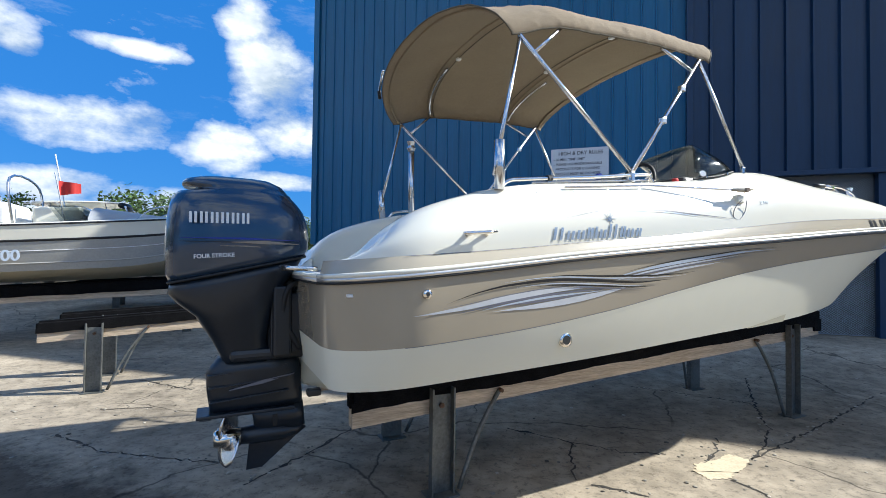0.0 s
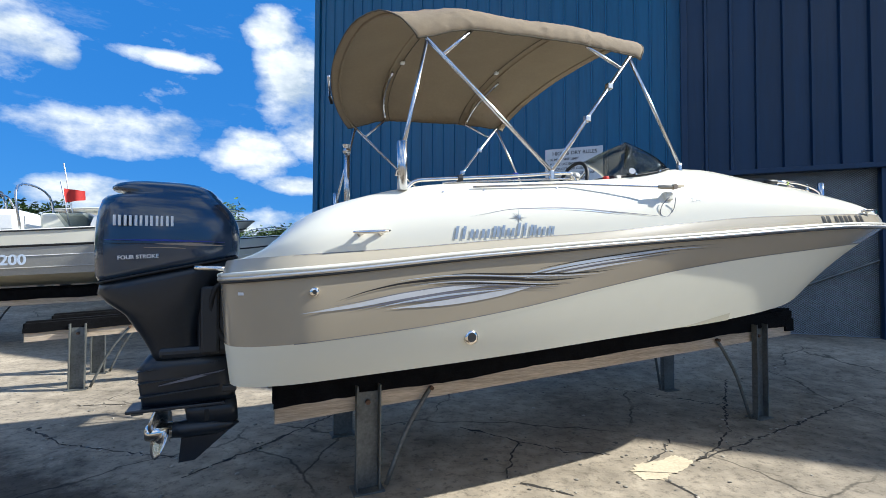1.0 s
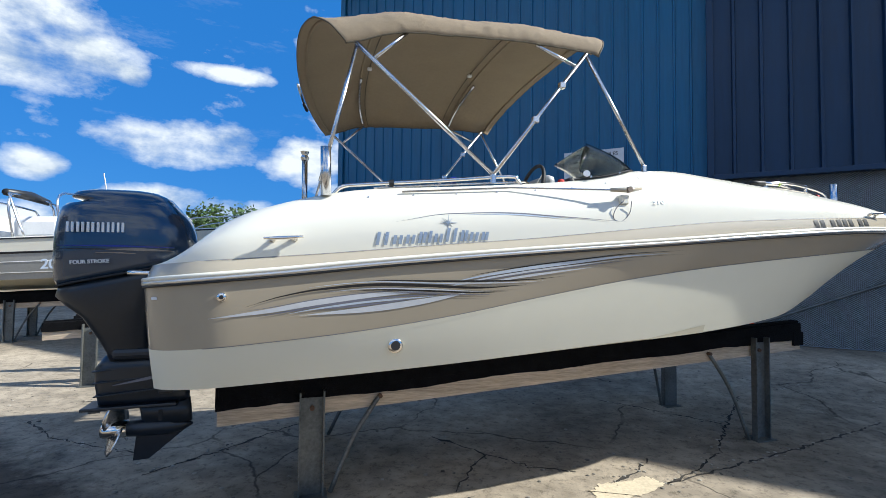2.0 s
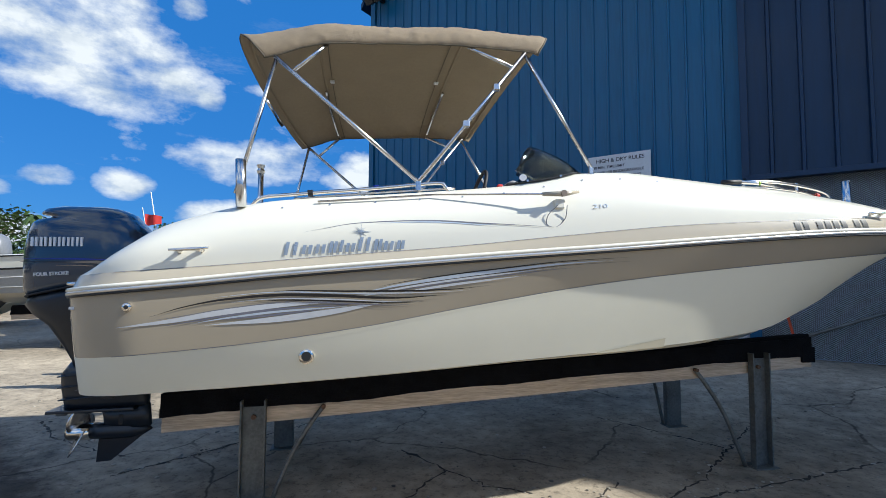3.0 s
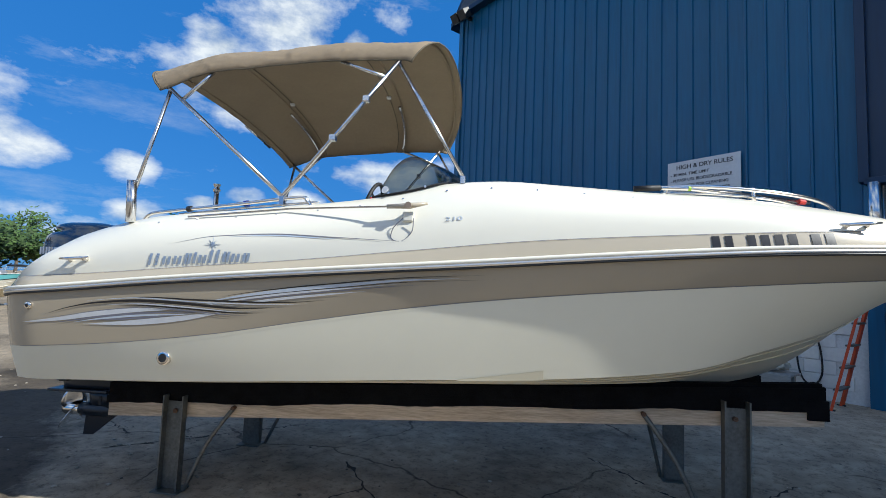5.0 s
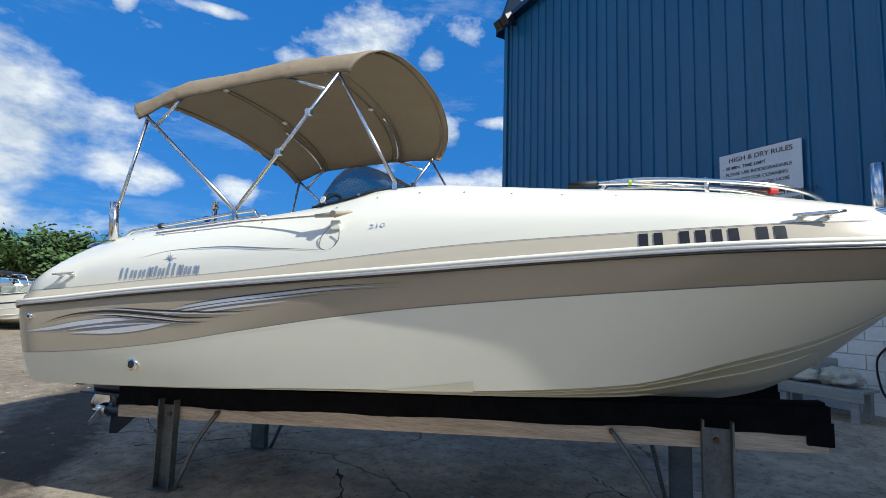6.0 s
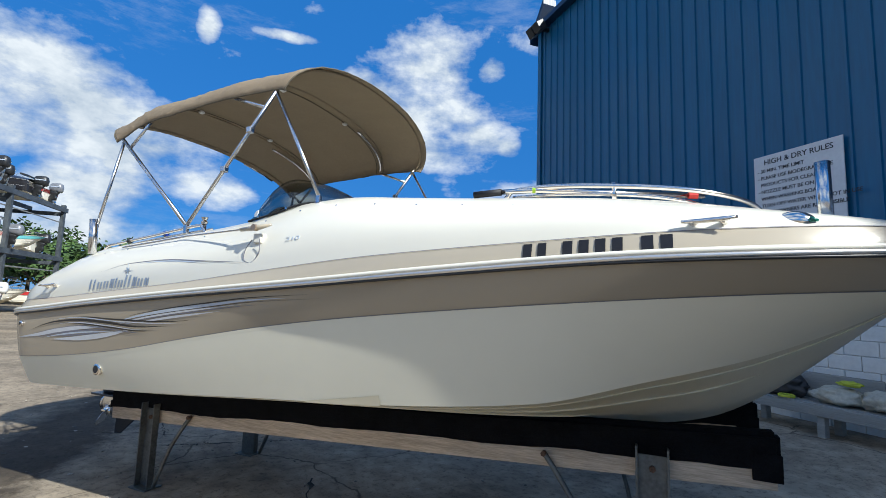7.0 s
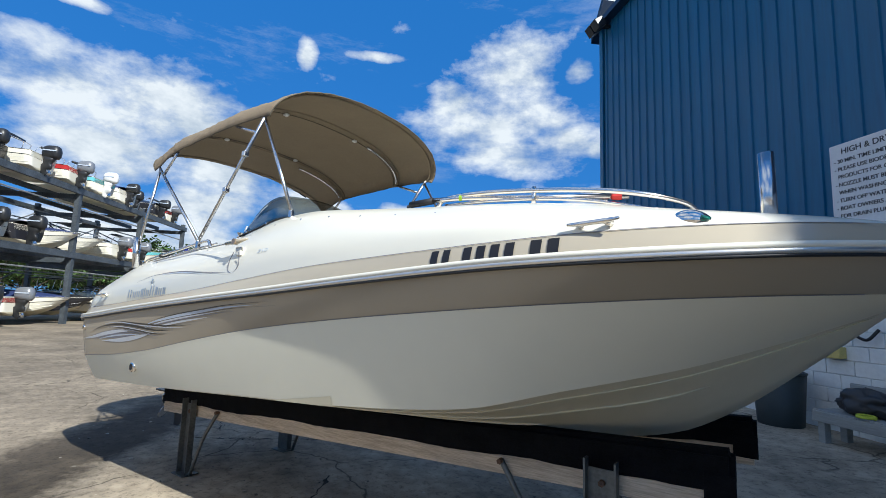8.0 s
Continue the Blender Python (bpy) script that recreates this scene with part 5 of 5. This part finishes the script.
GREYM = mat("grey_engine_paint", (0.20, 0.21, 0.23), 0.3, 0.2, vary=0.08)
# the two bays beyond the empty stand
b1 = yard_boat(YARD @ pose(-6.1, 8.45, 0.97, 0, -2.5, 0), 6.6, 2.4, GREYH, WHITE, "grey and white centre-console boat with a red flag, on bunks", GREYM, None, None, True)
words("lettering", "200", 0.26, SILVERV, b1, pose(2.3, -1.235, 0.42, 84, 0, 1), depth=0.004, bold=0.006)
part("flag_staff", tube([(3.2, -0.6, 1.0), (3.05, -0.6, 2.05)], 0.012, 6), STEEL, b1)
bmf = bmesh.new()
add_grid(bmf, [[(3.10 + 0.34 * i / 8, -0.6 + 0.03 * math.sin(i), 1.62 + 0.28 * j / 4 + 0.05 * i / 8 * (1 - j / 2)) for i in range(9)] for j in range(5)])
part("flag", bmf, RED, b1, "small red flag", True)
for x in (3.0,):
    part("antenna", tube([(x, 0.5, 1.0), (x - 0.2, 0.5, 2.6)], 0.014, 6), WHITEV, b1)
for x in (1.7, 2.5):
    part("arch_tube", tube(spline([(x, -0.85, 0.95), (x - 0.05, -0.8, 1.9), (x - 0.05, 0.8, 1.9), (x, 0.85, 0.95)], 5), 0.022, 8), STEEL, b1, "", True)
part("windscreen", loft([[(3.2, -0.7, 1.02), (3.7, -0.5, 1.04), (3.7, 0.5, 1.04), (3.2, 0.7, 1.02)], [(2.95, -0.66, 1.42), (3.3, -0.46, 1.46), (3.3, 0.46, 1.46), (2.95, 0.66, 1.42)]], wrap=False, caps=False), SMOKED, b1)
part("grey_cover", loft([[(3.6 + 2.0 * k / 6, (1.0 - 0.25 * k / 6) * math.cos(a), 1.0 + 0.05 * k / 6 + (0.45 - 0.35 * k / 6) * math.sin(a)) for a in (math.pi * j / 8 for j in range(9))] for k in range(7)], wrap=False, caps=False), SEATV, b1, "grey bow cover", True)
part("console_cover", box((1.55, -0.6, 1.0), (2.4, 0.6, 1.5), 0.12), WHITEV, b1, "white cover over the console")
part("leaning_post", box((0.9, -0.5, 0.95), (1.25, 0.5, 1.55), 0.08), WHITEV, b1)
for y in (8.0, 8.9):
    bunk_stand("bunk_stand", YARD @ pose(0, y, 0), -5.7, 0.2, 0.62, 0.90, (-4.6, -0.9), 0.18, "carpeted pine bunk under a grey boat", braces=((-4.1, -4.5),))
yard_boat(YARD @ pose(-4.2, 12.75, 0.95, 0, -2.5, 0), 6.6, 2.4, WHITE, WHITE, "white runabout with an open cockpit, on bunks", BLACKP, None)
for y in (12.3, 13.2):
    bunk_stand("bunk_stand", YARD @ pose(0, y, 0), -3.9, 2.1, 0.62, 0.90, (-2.8, 0.9), 0.16, "carpeted pine bunk under a white boat")
yard_boat(YARD @ pose(-7.5, 17.0, 0.95, 0, -2.5, 0), 6.8, 2.4, WHITE, WHITE, "white boat with a white hardtop and tower, on bunks", BLACKP, WHITE, th=1.3)
yard_boat(YARD @ pose(-9.0, 21.3, 0.95, 0, -2.5, 0), 7.0, 2.5, WHITE, WHITE, "white boat with a white hardtop, on bunks", WHITEM, WHITE, th=1.6)
for y, x in ((17.0, -7.5), (21.3, -9.0)):
    for dy in (-0.45, 0.45):
        bunk_stand("bunk_stand", YARD @ pose(0, y + dy, 0), x + 0.3, x + 6.2, 0.62, 0.90, (x + 1.4, x + 5.0), 0.15, "carpeted pine bunk under a white boat")

# ---- the storage rack across the yard ----
RACK = pose(-30.8, -5.5, 0, 0, 0, 160.9)   # x along the rack, away; y towards its back
BAY, DEPTH = 7.3, 7.5
RACKL = mat("galvanised_truss", (0.30, 0.31, 0.32), 0.5, 0.5, vary=0.15, scale=3)
RACKM = mat("rack_steel", (0.09, 0.105, 0.12), 0.55, 0.4, vary=0.25, scale=2, bump=0.1)


def rack():
    r = base("boat_rack", RACK, "grey galvanised steel three-level boat storage rack", "rack")
    for k in range(-2, 3):
        for y in (0, DEPTH):
            part("upright", box((k * BAY - 0.14, y - 0.14, 0), (k * BAY + 0.14, y + 0.14, 8.6)), RACKM, r)
        for z in (4.0, 8.0):
            part("cross_beam", box((k * BAY - 0.08, 0.14, z - 0.3), (k * BAY + 0.08, DEPTH - 0.14, z)), RACKM, r)
        part("diagonal", tube([(k * BAY, 0, 4.2), (k * BAY, DEPTH, 7.6)], 0.05, 6), RACKM, r)
    for z in (4.0, 8.0):
        for y in (-0.1, DEPTH):
            part("front_beam", box((-2.3 * BAY, y - 0.10, z), (2.05 * BAY, y + 0.10, z + 0.36)), RACKM, r)
        for y in (2.4, 4.8):
            part("bunk_beam", box((-2.3 * BAY, y - 0.1, z + 0.05), (2.05 * BAY, y + 0.1, z + 0.34)), RACKM, r)
    for z in (3.2, 7.2):
        for y in (0.2, DEPTH * 0.5, DEPTH - 0.2):
            part("truss_chord", tube([(-2.3 * BAY, y, z), (2.05 * BAY, y, z)], 0.045, 6), RACKL, r)
    for k in range(-2, 2):
        part("diagonal", tube([(k * BAY, DEPTH, 4.4), ((k + 1) * BAY, DEPTH, 7.9)], 0.05, 6), RACKL, r)
        part("diagonal", tube([(k * BAY, DEPTH, 0.3), ((k + 1) * BAY, DEPTH, 3.9)], 0.05, 6), RACKM, r)
        part("diagonal", tube([(k * BAY, DEPTH, 7.9), ((k + 1) * BAY, DEPTH, 4.4)], 0.05, 6), RACKM, r)


rack()
FINISH = [(WHITE, WHITE, "white runabout with a black outboard, stored in the rack", BLACKP, None, None), (WHITE, REDH, "white and red runabout with a grey outboard, in the rack", GREYM, None, None),
          (WHITE, WHITE, "white boat under a navy cover, stored in the rack", BLACKP, None, BLUEH), (WHITE, AQUA, "white and aqua skiff with a white outboard, in the rack", WHITEM, None, None),
          (DARKH, DARKH, "black runabout with a black outboard, stored in the rack", BLACKP, None, DARKH), (WHITE, WHITE, "white centre-console boat with a dark sun top", GREYM, BLACKP, None)]
kinds = []
rr = random.Random(4)
for zi, z in enumerate((0.5, 4.42, 8.42)):
    for k in range(11):
        x = -2 * BAY + 0.9 + k * 2.66
        i = (4, 2, 4, 0, 1, 2, 4, 5, 3, 0, 1)[k] if zi == 0 else ((0, 1, 3, 0, 4, 2, 0, 5, 1, 3, 2)[k] if zi == 1 else (1, 0, 5, 4, 0, 1, 3, 2, 0, 4, 1)[k])
        dx, dy, dr = rr.uniform(-0.3, 0.3), rr.uniform(-0.7, 0.4), rr.uniform(-5, 5)
        if zi < 2 and k in (2, 5, 6, 9):   # stored bow outwards
            m = RACK @ pose(x + dx, 6.6 + dy, z, 0, 1.5, -90 + dr)
        else:
            m = RACK @ pose(x + dx, 0.55 + dy, z, 0, -1.5 + rr.uniform(-1, 1), 90 + dr)
        if len(kinds) <= 5 and not any(q == i for q, _ in kinds):
            lo, hi, lab, mo, tt, cv = FINISH[i]
            kinds.append((i, yard_boat(m, 6.8, 2.45, lo, hi, lab, mo, tt, cv)))
        else:
            copy_thing(dict(kinds)[i], m)
for x, y, rz, i in ((-38, 6, 150, 0), (-41, 9, 140, 1), (-44, 3, 165, 3), (-36, 12, 120, 5), (-46, 14, 130, 0), (-33, 22, 60, 5), (-30, 27, 50, 1), (-26, 31, 45, 0), (-22, 36, 40, 3), (-48, 8, 170, 2)):
    copy_thing(dict(kinds)[i], pose(x, y, 0.0, 0, 0, rz))


for x, y, i in ((-14.5, 13.5, 5), (-17.5, 18.0, 1), (-13.0, 25.5, 5), (-9.0, 29.5, 0), (-21.0, 22.0, 5), (-5.0, 33.5, 5), (-24.0, 15.0, 3), (-19.0, 9.0, 0)):
    copy_thing(dict(kinds)[i], YARD @ pose(x, y, 0.0, 0, -2, 0))


# ---- trees ----
def tree(m, h, spread, trunk_h, label, seed, leaf=0.22, count=1500, flat=0.55):
    rg = random.Random(seed)
    t = base("tree", m, label, "tree", "trees behind the yard")
    pts = spline([(0, 0, 0), (0.1, 0.05, trunk_h * 0.5), (0.0, 0.1, trunk_h), (0.1, 0, h * 0.75)], 4)
    bm = bmesh.new()
    add_tube(bm, pts, [0.24 * (1 - 0.75 * i / (len(pts) - 1)) * h / 9 for i in range(len(pts))], 7)
    tips = []
    for k in range(11):
        a = 2.4 * k + rg.uniform(-0.3, 0.3)
        z0 = trunk_h * rg.uniform(0.75, 1.15)
        r = spread * rg.uniform(0.45, 0.95)
        tip = Vector((r * math.cos(a), r * math.sin(a), trunk_h + (h - trunk_h) * rg.uniform(0.25, 0.85)))
        add_tube(bm, [(0, 0.05, z0), tip * 0.5 + Vector((0, 0, z0 * 0.35)), tip], [0.09 * h / 9, 0.06 * h / 9, 0.02], 5)
        tips.append(tip)
    tips.append(Vector((0, 0, h * 0.86)))
    part("trunk", bm, BARK, t, "", True)
    verts, faces = [], []
    for k in range(count):
        c = rg.choice(tips)
        d = Vector((rg.gauss(0, 1), rg.gauss(0, 1), rg.gauss(0, 0.75)))
        p = c + d.normalized() * spread * 0.42 * rg.random() ** 0.4 * (1 if abs(d.z) < 1 else flat)
        u = Vector((rg.gauss(0, 1), rg.gauss(0, 1), rg.gauss(0, 0.6))).normalized()
        v = u.orthogonal().normalized()
        s = leaf * rg.uniform(0.6, 1.5)
        i = len(verts)
        verts += [p - u * s, p - v * s * 0.55, p + u * s, p + v * s * 0.55]
        faces.append((i, i + 1, i + 2, i + 3))
    me = bpy.data.meshes.new("crown")
    me.from_pydata(verts, [], faces)
    me.materials.append(LEAF)
    o = new("crown", me)
    o.parent = t
    o["kind"] = "stuff"
    return t


def polar(az, d):
    return 3.0 + d * math.cos(radians(az)), 1.5 + d * math.sin(radians(az))


model = tree(pose(*polar(177, 62), 0), 7.2, 4.2, 2.4, "broad green tree with a dense crown", 1, 0.26, 2600)
model2 = tree(pose(*polar(131, 75), 0), 10.0, 4.0, 5.5, "tall open-crowned pine tree", 2, 0.24, 1500)
rt = random.Random(8)
for k in range(34):
    az = 112 + 95 * k / 33 + rt.uniform(-1, 1)
    d = rt.uniform(72, 95)
    x, y = polar(az, d)
    copy_thing(model if k % 5 else model2, pose(x, y, -0.3, 0, 0, rt.uniform(0, 360)) @ Matrix.Scale(1, 4))
for az, d in ((174, 60), (180, 66), (171.5, 70), (184, 64), (190, 70), (196, 75)):
    x, y = polar(az, d)
    copy_thing(model, pose(x, y, 0, 0, 0, az * 7))


def palm(m, h, seed):
    rg = random.Random(seed)
    t = base("palm_tree", m, "slender palm tree with drooping fronds", "tree", "trees behind the yard")
    part("trunk", tube(spline([(0, 0, 0), (0.2, 0, h * 0.5), (0.1, 0, h)], 6), 0.14, 7), BARK, t, "", True)
    for k in range(14):
        a = 2 * math.pi * k / 14 + rg.uniform(-0.2, 0.2)
        up = rg.uniform(0.1, 1.0)
        d = Vector((math.cos(a), math.sin(a), 0))
        line = [Vector((0.1, 0, h)) + d * (1.7 * q) + Vector((0, 0, up * q * 1.6 - 1.9 * q * q)) for q in (0, 0.25, 0.5, 0.75, 1.0)]
        side = d.cross(Vector((0, 0, 1)))
        bm = bmesh.new()
        add_grid(bm, [[p - side * w, p + Vector((0, 0, 0.06)), p + side * w] for p, w in zip(line, (0.05, 0.28, 0.30, 0.2, 0.02))])
        part("frond", bm, LEAF, t)


palm(pose(*polar(152.5, 72), 0), 8.2, 1)
palm(pose(*polar(150.5, 70), 0), 5.0, 2)

# ---- along the building ----
BLOCKJ = mat("block_mortar", (0.72, 0.72, 0.70), 0.85, vary=0.1, bump=0.3)


def block_base():
    part("block_core", box((-6.5, 0.004, 0.0), (SEAM - 0.02, 0.11, 2.02)), BLOCKJ, bld)
    data = link("block", box((0.004, -0.02, 0.004), (0.396, 0.004, 0.196), 0.006), BLOCK)
    data.parent = bld
    data.matrix_local = pose(-6.5, 0, 0.1)
    for row in range(10):
        for k in range(24):
            if row == 0 and k == 0:
                continue
            x = -6.5 + 0.4 * k - (0.2 if row % 2 else 0)
            if x < -6.51 or x > SEAM - 0.42:
                continue
            o = new("block", data.data)
            o.parent = bld
            o.matrix_local = pose(x, 0, 0.1 + 0.2 * row - 0.1)


def gate_mesh():
    """Expanded-metal screen: two sets of slanted wires."""
    bm = bmesh.new()
    x0, x1, z0, z1, step = SEAM + 0.16, POST, 0.25, 3.36, 0.055
    h = z1 - z0
    for sgn in (1, -1):
        k = x0 - h * 1.6
        while k < x1 + h * 1.6:
            a, b = (k, z0), (k + sgn * h * 1.6, z1)
            ts = [0.0, 1.0]
            for edge in (x0, x1):
                if (b[0] - a[0]) != 0:
                    ts.append((edge - a[0]) / (b[0] - a[0]))
            ins = sorted(t for t in ts if -1e-6 <= t <= 1 + 1e-6 and x0 - 1e-4 <= a[0] + (b[0] - a[0]) * t <= x1 + 1e-4)
            if len(ins) >= 2:
                p, q = [(a[0] + (b[0] - a[0]) * t, -0.01, a[1] + h * t) for t in (ins[0], ins[-1])]
                if abs(q[2] - p[2]) > 0.05:
                    add_tube(bm, [p, q], 0.005, 3, caps=False)
            k += step
    o = part("mesh_screen", bm, GALV, bld, "grey expanded-metal screen")
    o["kind"] = "stuff"


block_base()
gate_mesh()


def bench():
    b = base("work_bench", BLD @ pose(0.22, -0.85, 0.20), "low grey wooden bench against the block wall, holding gear", "bench")
    G = mat("grey_painted_wood", (0.31, 0.31, 0.29), 0.7, vary=0.12, bump=0.15, stretch=(0.4, 5, 5))
    for k in range(3):
        part("seat_board", box((0, 0.15 * k, 0.38), (1.95, 0.15 * k + 0.142, 0.415), 0.006), G, b)
    part("apron", box((0, -0.025, 0.27), (1.95, 0.0, 0.40), 0.005), G, b)
    for x in (0.05, 1.0, 1.80):
        for y in (0.0, 0.33):
            part("leg", box((x, y, 0), (x + 0.09, y + 0.09, 0.38), 0.005), G, b)
    part("backboard", box((0.1, 0.46, 0.40), (1.5, 0.49, 0.75), 0.02), G, b, "grey angled backboard")

    def lump(name, label, cat, c, r, material, seed):
        bm = bmesh.new()
        bmesh.ops.create_icosphere(bm, subdivisions=4, radius=1)
        for v in bm.verts:
            k = 1 - 0.16 * abs(noise.noise(v.co * 3.1 + Vector((0, 0, seed)))) - 0.07 * abs(noise.noise(v.co * 7.5)) + 0.34 * noise.noise(v.co * 1.8 + Vector((seed, 0, 0))) + 0.1 * noise.noise(v.co * 5 + Vector((0, seed, 0)))
            v.co = Vector((v.co.x * r[0] * k, v.co.y * r[1] * k, max(-0.75, v.co.z) * r[2] * k))
        zmin = min(v.co.z for v in bm.verts)
        for v in bm.verts:
            v.co.z -= zmin
        o = link(name, bm, material, None, "", True)
        o.matrix_world = BLD @ pose(0.22 + c[0], -0.85 + c[1], 0.20 + c[2])
        return tagged(o, label, cat)
    lump("duffel_bag", "slumped black cloth bag on the grey bench", "bag", (0.42, 0.25, 0.415), (0.34, 0.18, 0.17), SEATD, 3)
    lump("fender_bag", "crumpled cream canvas sack on the grey bench", "bag", (1.15, 0.22, 0.415), (0.30, 0.18, 0.12), CANVASL, 5)
    lump("life_vest", "folded pale life vest on the grey bench", "life vest", (1.62, 0.22, 0.415), (0.24, 0.17, 0.13), CANVASL, 9)
    lump("work_gloves", "lime work gloves lying on a sack", "gloves", (1.28, 0.2, 0.66), (0.13, 0.08, 0.04), LIME, 11)
    coil = link("rope_coil", tube([(0.085 * math.cos(a), 0.085 * math.sin(a), 0.015 + 0.012 * (a / 9)) for a in (0.35 * k for k in range(48))], 0.013, 6), LIME, None, "", True)
    coil.matrix_world = BLD @ pose(0.22 + 0.62, -0.85 + 0.04, 0.20 + 0.417)
    tagged(coil, "yellow rope coil on the grey bench", "rope")


LIME = mat("lime_cloth", (0.50, 0.55, 0.05), 0.7, vary=0.1)
CANVASL = mat("cream_canvas", (0.52, 0.49, 0.40), 0.85, vary=0.15, bump=0.3)
bench()


def bin_and_pipe():
    GB = mat("dark_green_plastic", (0.02, 0.032, 0.035), 0.5, vary=0.1)
    t = base("waste_bin", BLD @ pose(-0.62, -0.5, 0.20), "dark grey-green round plastic waste bin by the block wall", "bin")
    part("body", tube([(0, 0, 0), (0, 0, 0.03), (0, 0, 0.76)], [0.28, 0.29, 0.34], 28), GB, t, "", True)
    part("rim", tube([(0.335 * math.cos(a), 0.335 * math.sin(a), 0.76) for a in (2 * math.pi * k / 28 for k in range(28))], 0.02, 8, True), GB, t, "", True)
    h = base("garden_hose", BLD @ pose(2.2, -0.06, 0.7), "dark hose hanging on the white block wall", "hose")
    part("hose_loop", tube(spline([(0, 0, 0.5), (-0.16, -0.02, 0.25), (-0.12, -0.02, -0.15), (0.02, -0.02, -0.28), (0.14, -0.02, -0.1), (0.12, -0.02, 0.3), (0.03, 0, 0.5)], 6), 0.014, 8), RUBBER, h, "", True)
    part("hanger", box((-0.05, -0.01, 0.47), (0.09, 0.06, 0.53), 0.01), STEEL, h)
    e = base("hydrant_box", BLD @ pose(-0.25, -0.05, 1.22), "small red and yellow shut-off box on the block wall", "utility box")
    part("housing", box((0, -0.10, 0), (0.26, 0.03, 0.16), 0.01), mat("yellow_paint", (0.6, 0.48, 0.16), 0.5), e)
    part("lever", tube([(0.13, -0.10, 0.1), (0.13, -0.2, 0.24)], 0.02, 8), RED, e)
    part("conduit", tube(spline([(0.3, 0, 0.3), (0.45, -0.1, 0.35), (0.62, -0.08, 0.28), (0.72, 0, 0.42)], 6), 0.02, 8), RUBBER, e, "", True)


bin_and_pipe()


def step_ladder():
    l = base("step_ladder", BLD @ pose(3.1, -0.55, 0.20, 0, 0, 0), "orange fibreglass step ladder standing by the mesh gate", "ladder")
    H = 2.1

    def rail(p, q, name="side_rail", r=0.036):
        d = Vector(q) - Vector(p)
        m = Matrix.Translation(p) @ d.to_track_quat("Z", "Y").to_matrix().to_4x4()
        part(name, box((-r, -0.016, 0), (r, 0.016, d.length), 0.004, m), ORANGE, l)
    for y, t in ((-0.27, -0.17), (0.27, 0.17)):
        rail((-0.50, y, 0), (-0.03, t, H))
        rail((0.50, y, 0), (0.04, t, H), r=0.026)
        part("foot", box((-0.55, y - 0.03, 0), (-0.45, y + 0.03, 0.035), 0.006), RUBBER, l)
        part("foot", box((0.45, y - 0.03, 0), (0.55, y + 0.03, 0.035), 0.006), RUBBER, l)
    for k in range(6):
        f = (k + 1) / 7
        w = 0.27 - 0.10 * f
        x = -0.50 + 0.47 * f
        part("step", box((x - 0.04, -w, H * f - 0.012), (x + 0.04, w, H * f + 0.012), 0.004), GALV, l)
        if k % 2:
            x2 = 0.50 - 0.46 * f
            part("cross_bar", tube([(x2, -w, H * f), (x2, w, H * f)], 0.012, 8), GALV, l)
    part("top_cap", box((-0.10, -0.19, H), (0.11, 0.19, H + 0.04), 0.01), ORANGE, l)


step_ladder()


def flood_lights():
    f = base("flood_light", BLD @ pose(-6.1, -0.32, EAVE - 0.15), "black twin floodlight on the eave corner", "lamp")
    part("arm", box((-0.05, 0.0, -0.05), (0.05, 0.3, 0.05), 0.01), BLACKP, f)
    for x in (-0.16, 0.16):
        part("lamp_head", box((x - 0.14, -0.28, -0.12), (x + 0.14, 0.0, 0.16), 0.02, pose(0, 0, 0, 35, 0, 0)), BLACKP, f)
    g = base("gutter", BLD @ pose(0, 0, 0), "dark blue sloping eave trim on the building", "gutter", kind="structure")
    part("trim_board", loft([[(-6.95, -0.14, EAVE - 0.18), (-6.95, 0.3, EAVE - 0.18), (-6.95, 0.3, EAVE), (-6.95, -0.14, EAVE)], [(-6.2, -0.14, EAVE + 0.75), (-6.2, 0.3, EAVE + 0.75), (-6.2, 0.3, EAVE + 0.95), (-6.2, -0.14, EAVE + 0.95)]]), WALLD, g)


flood_lights()
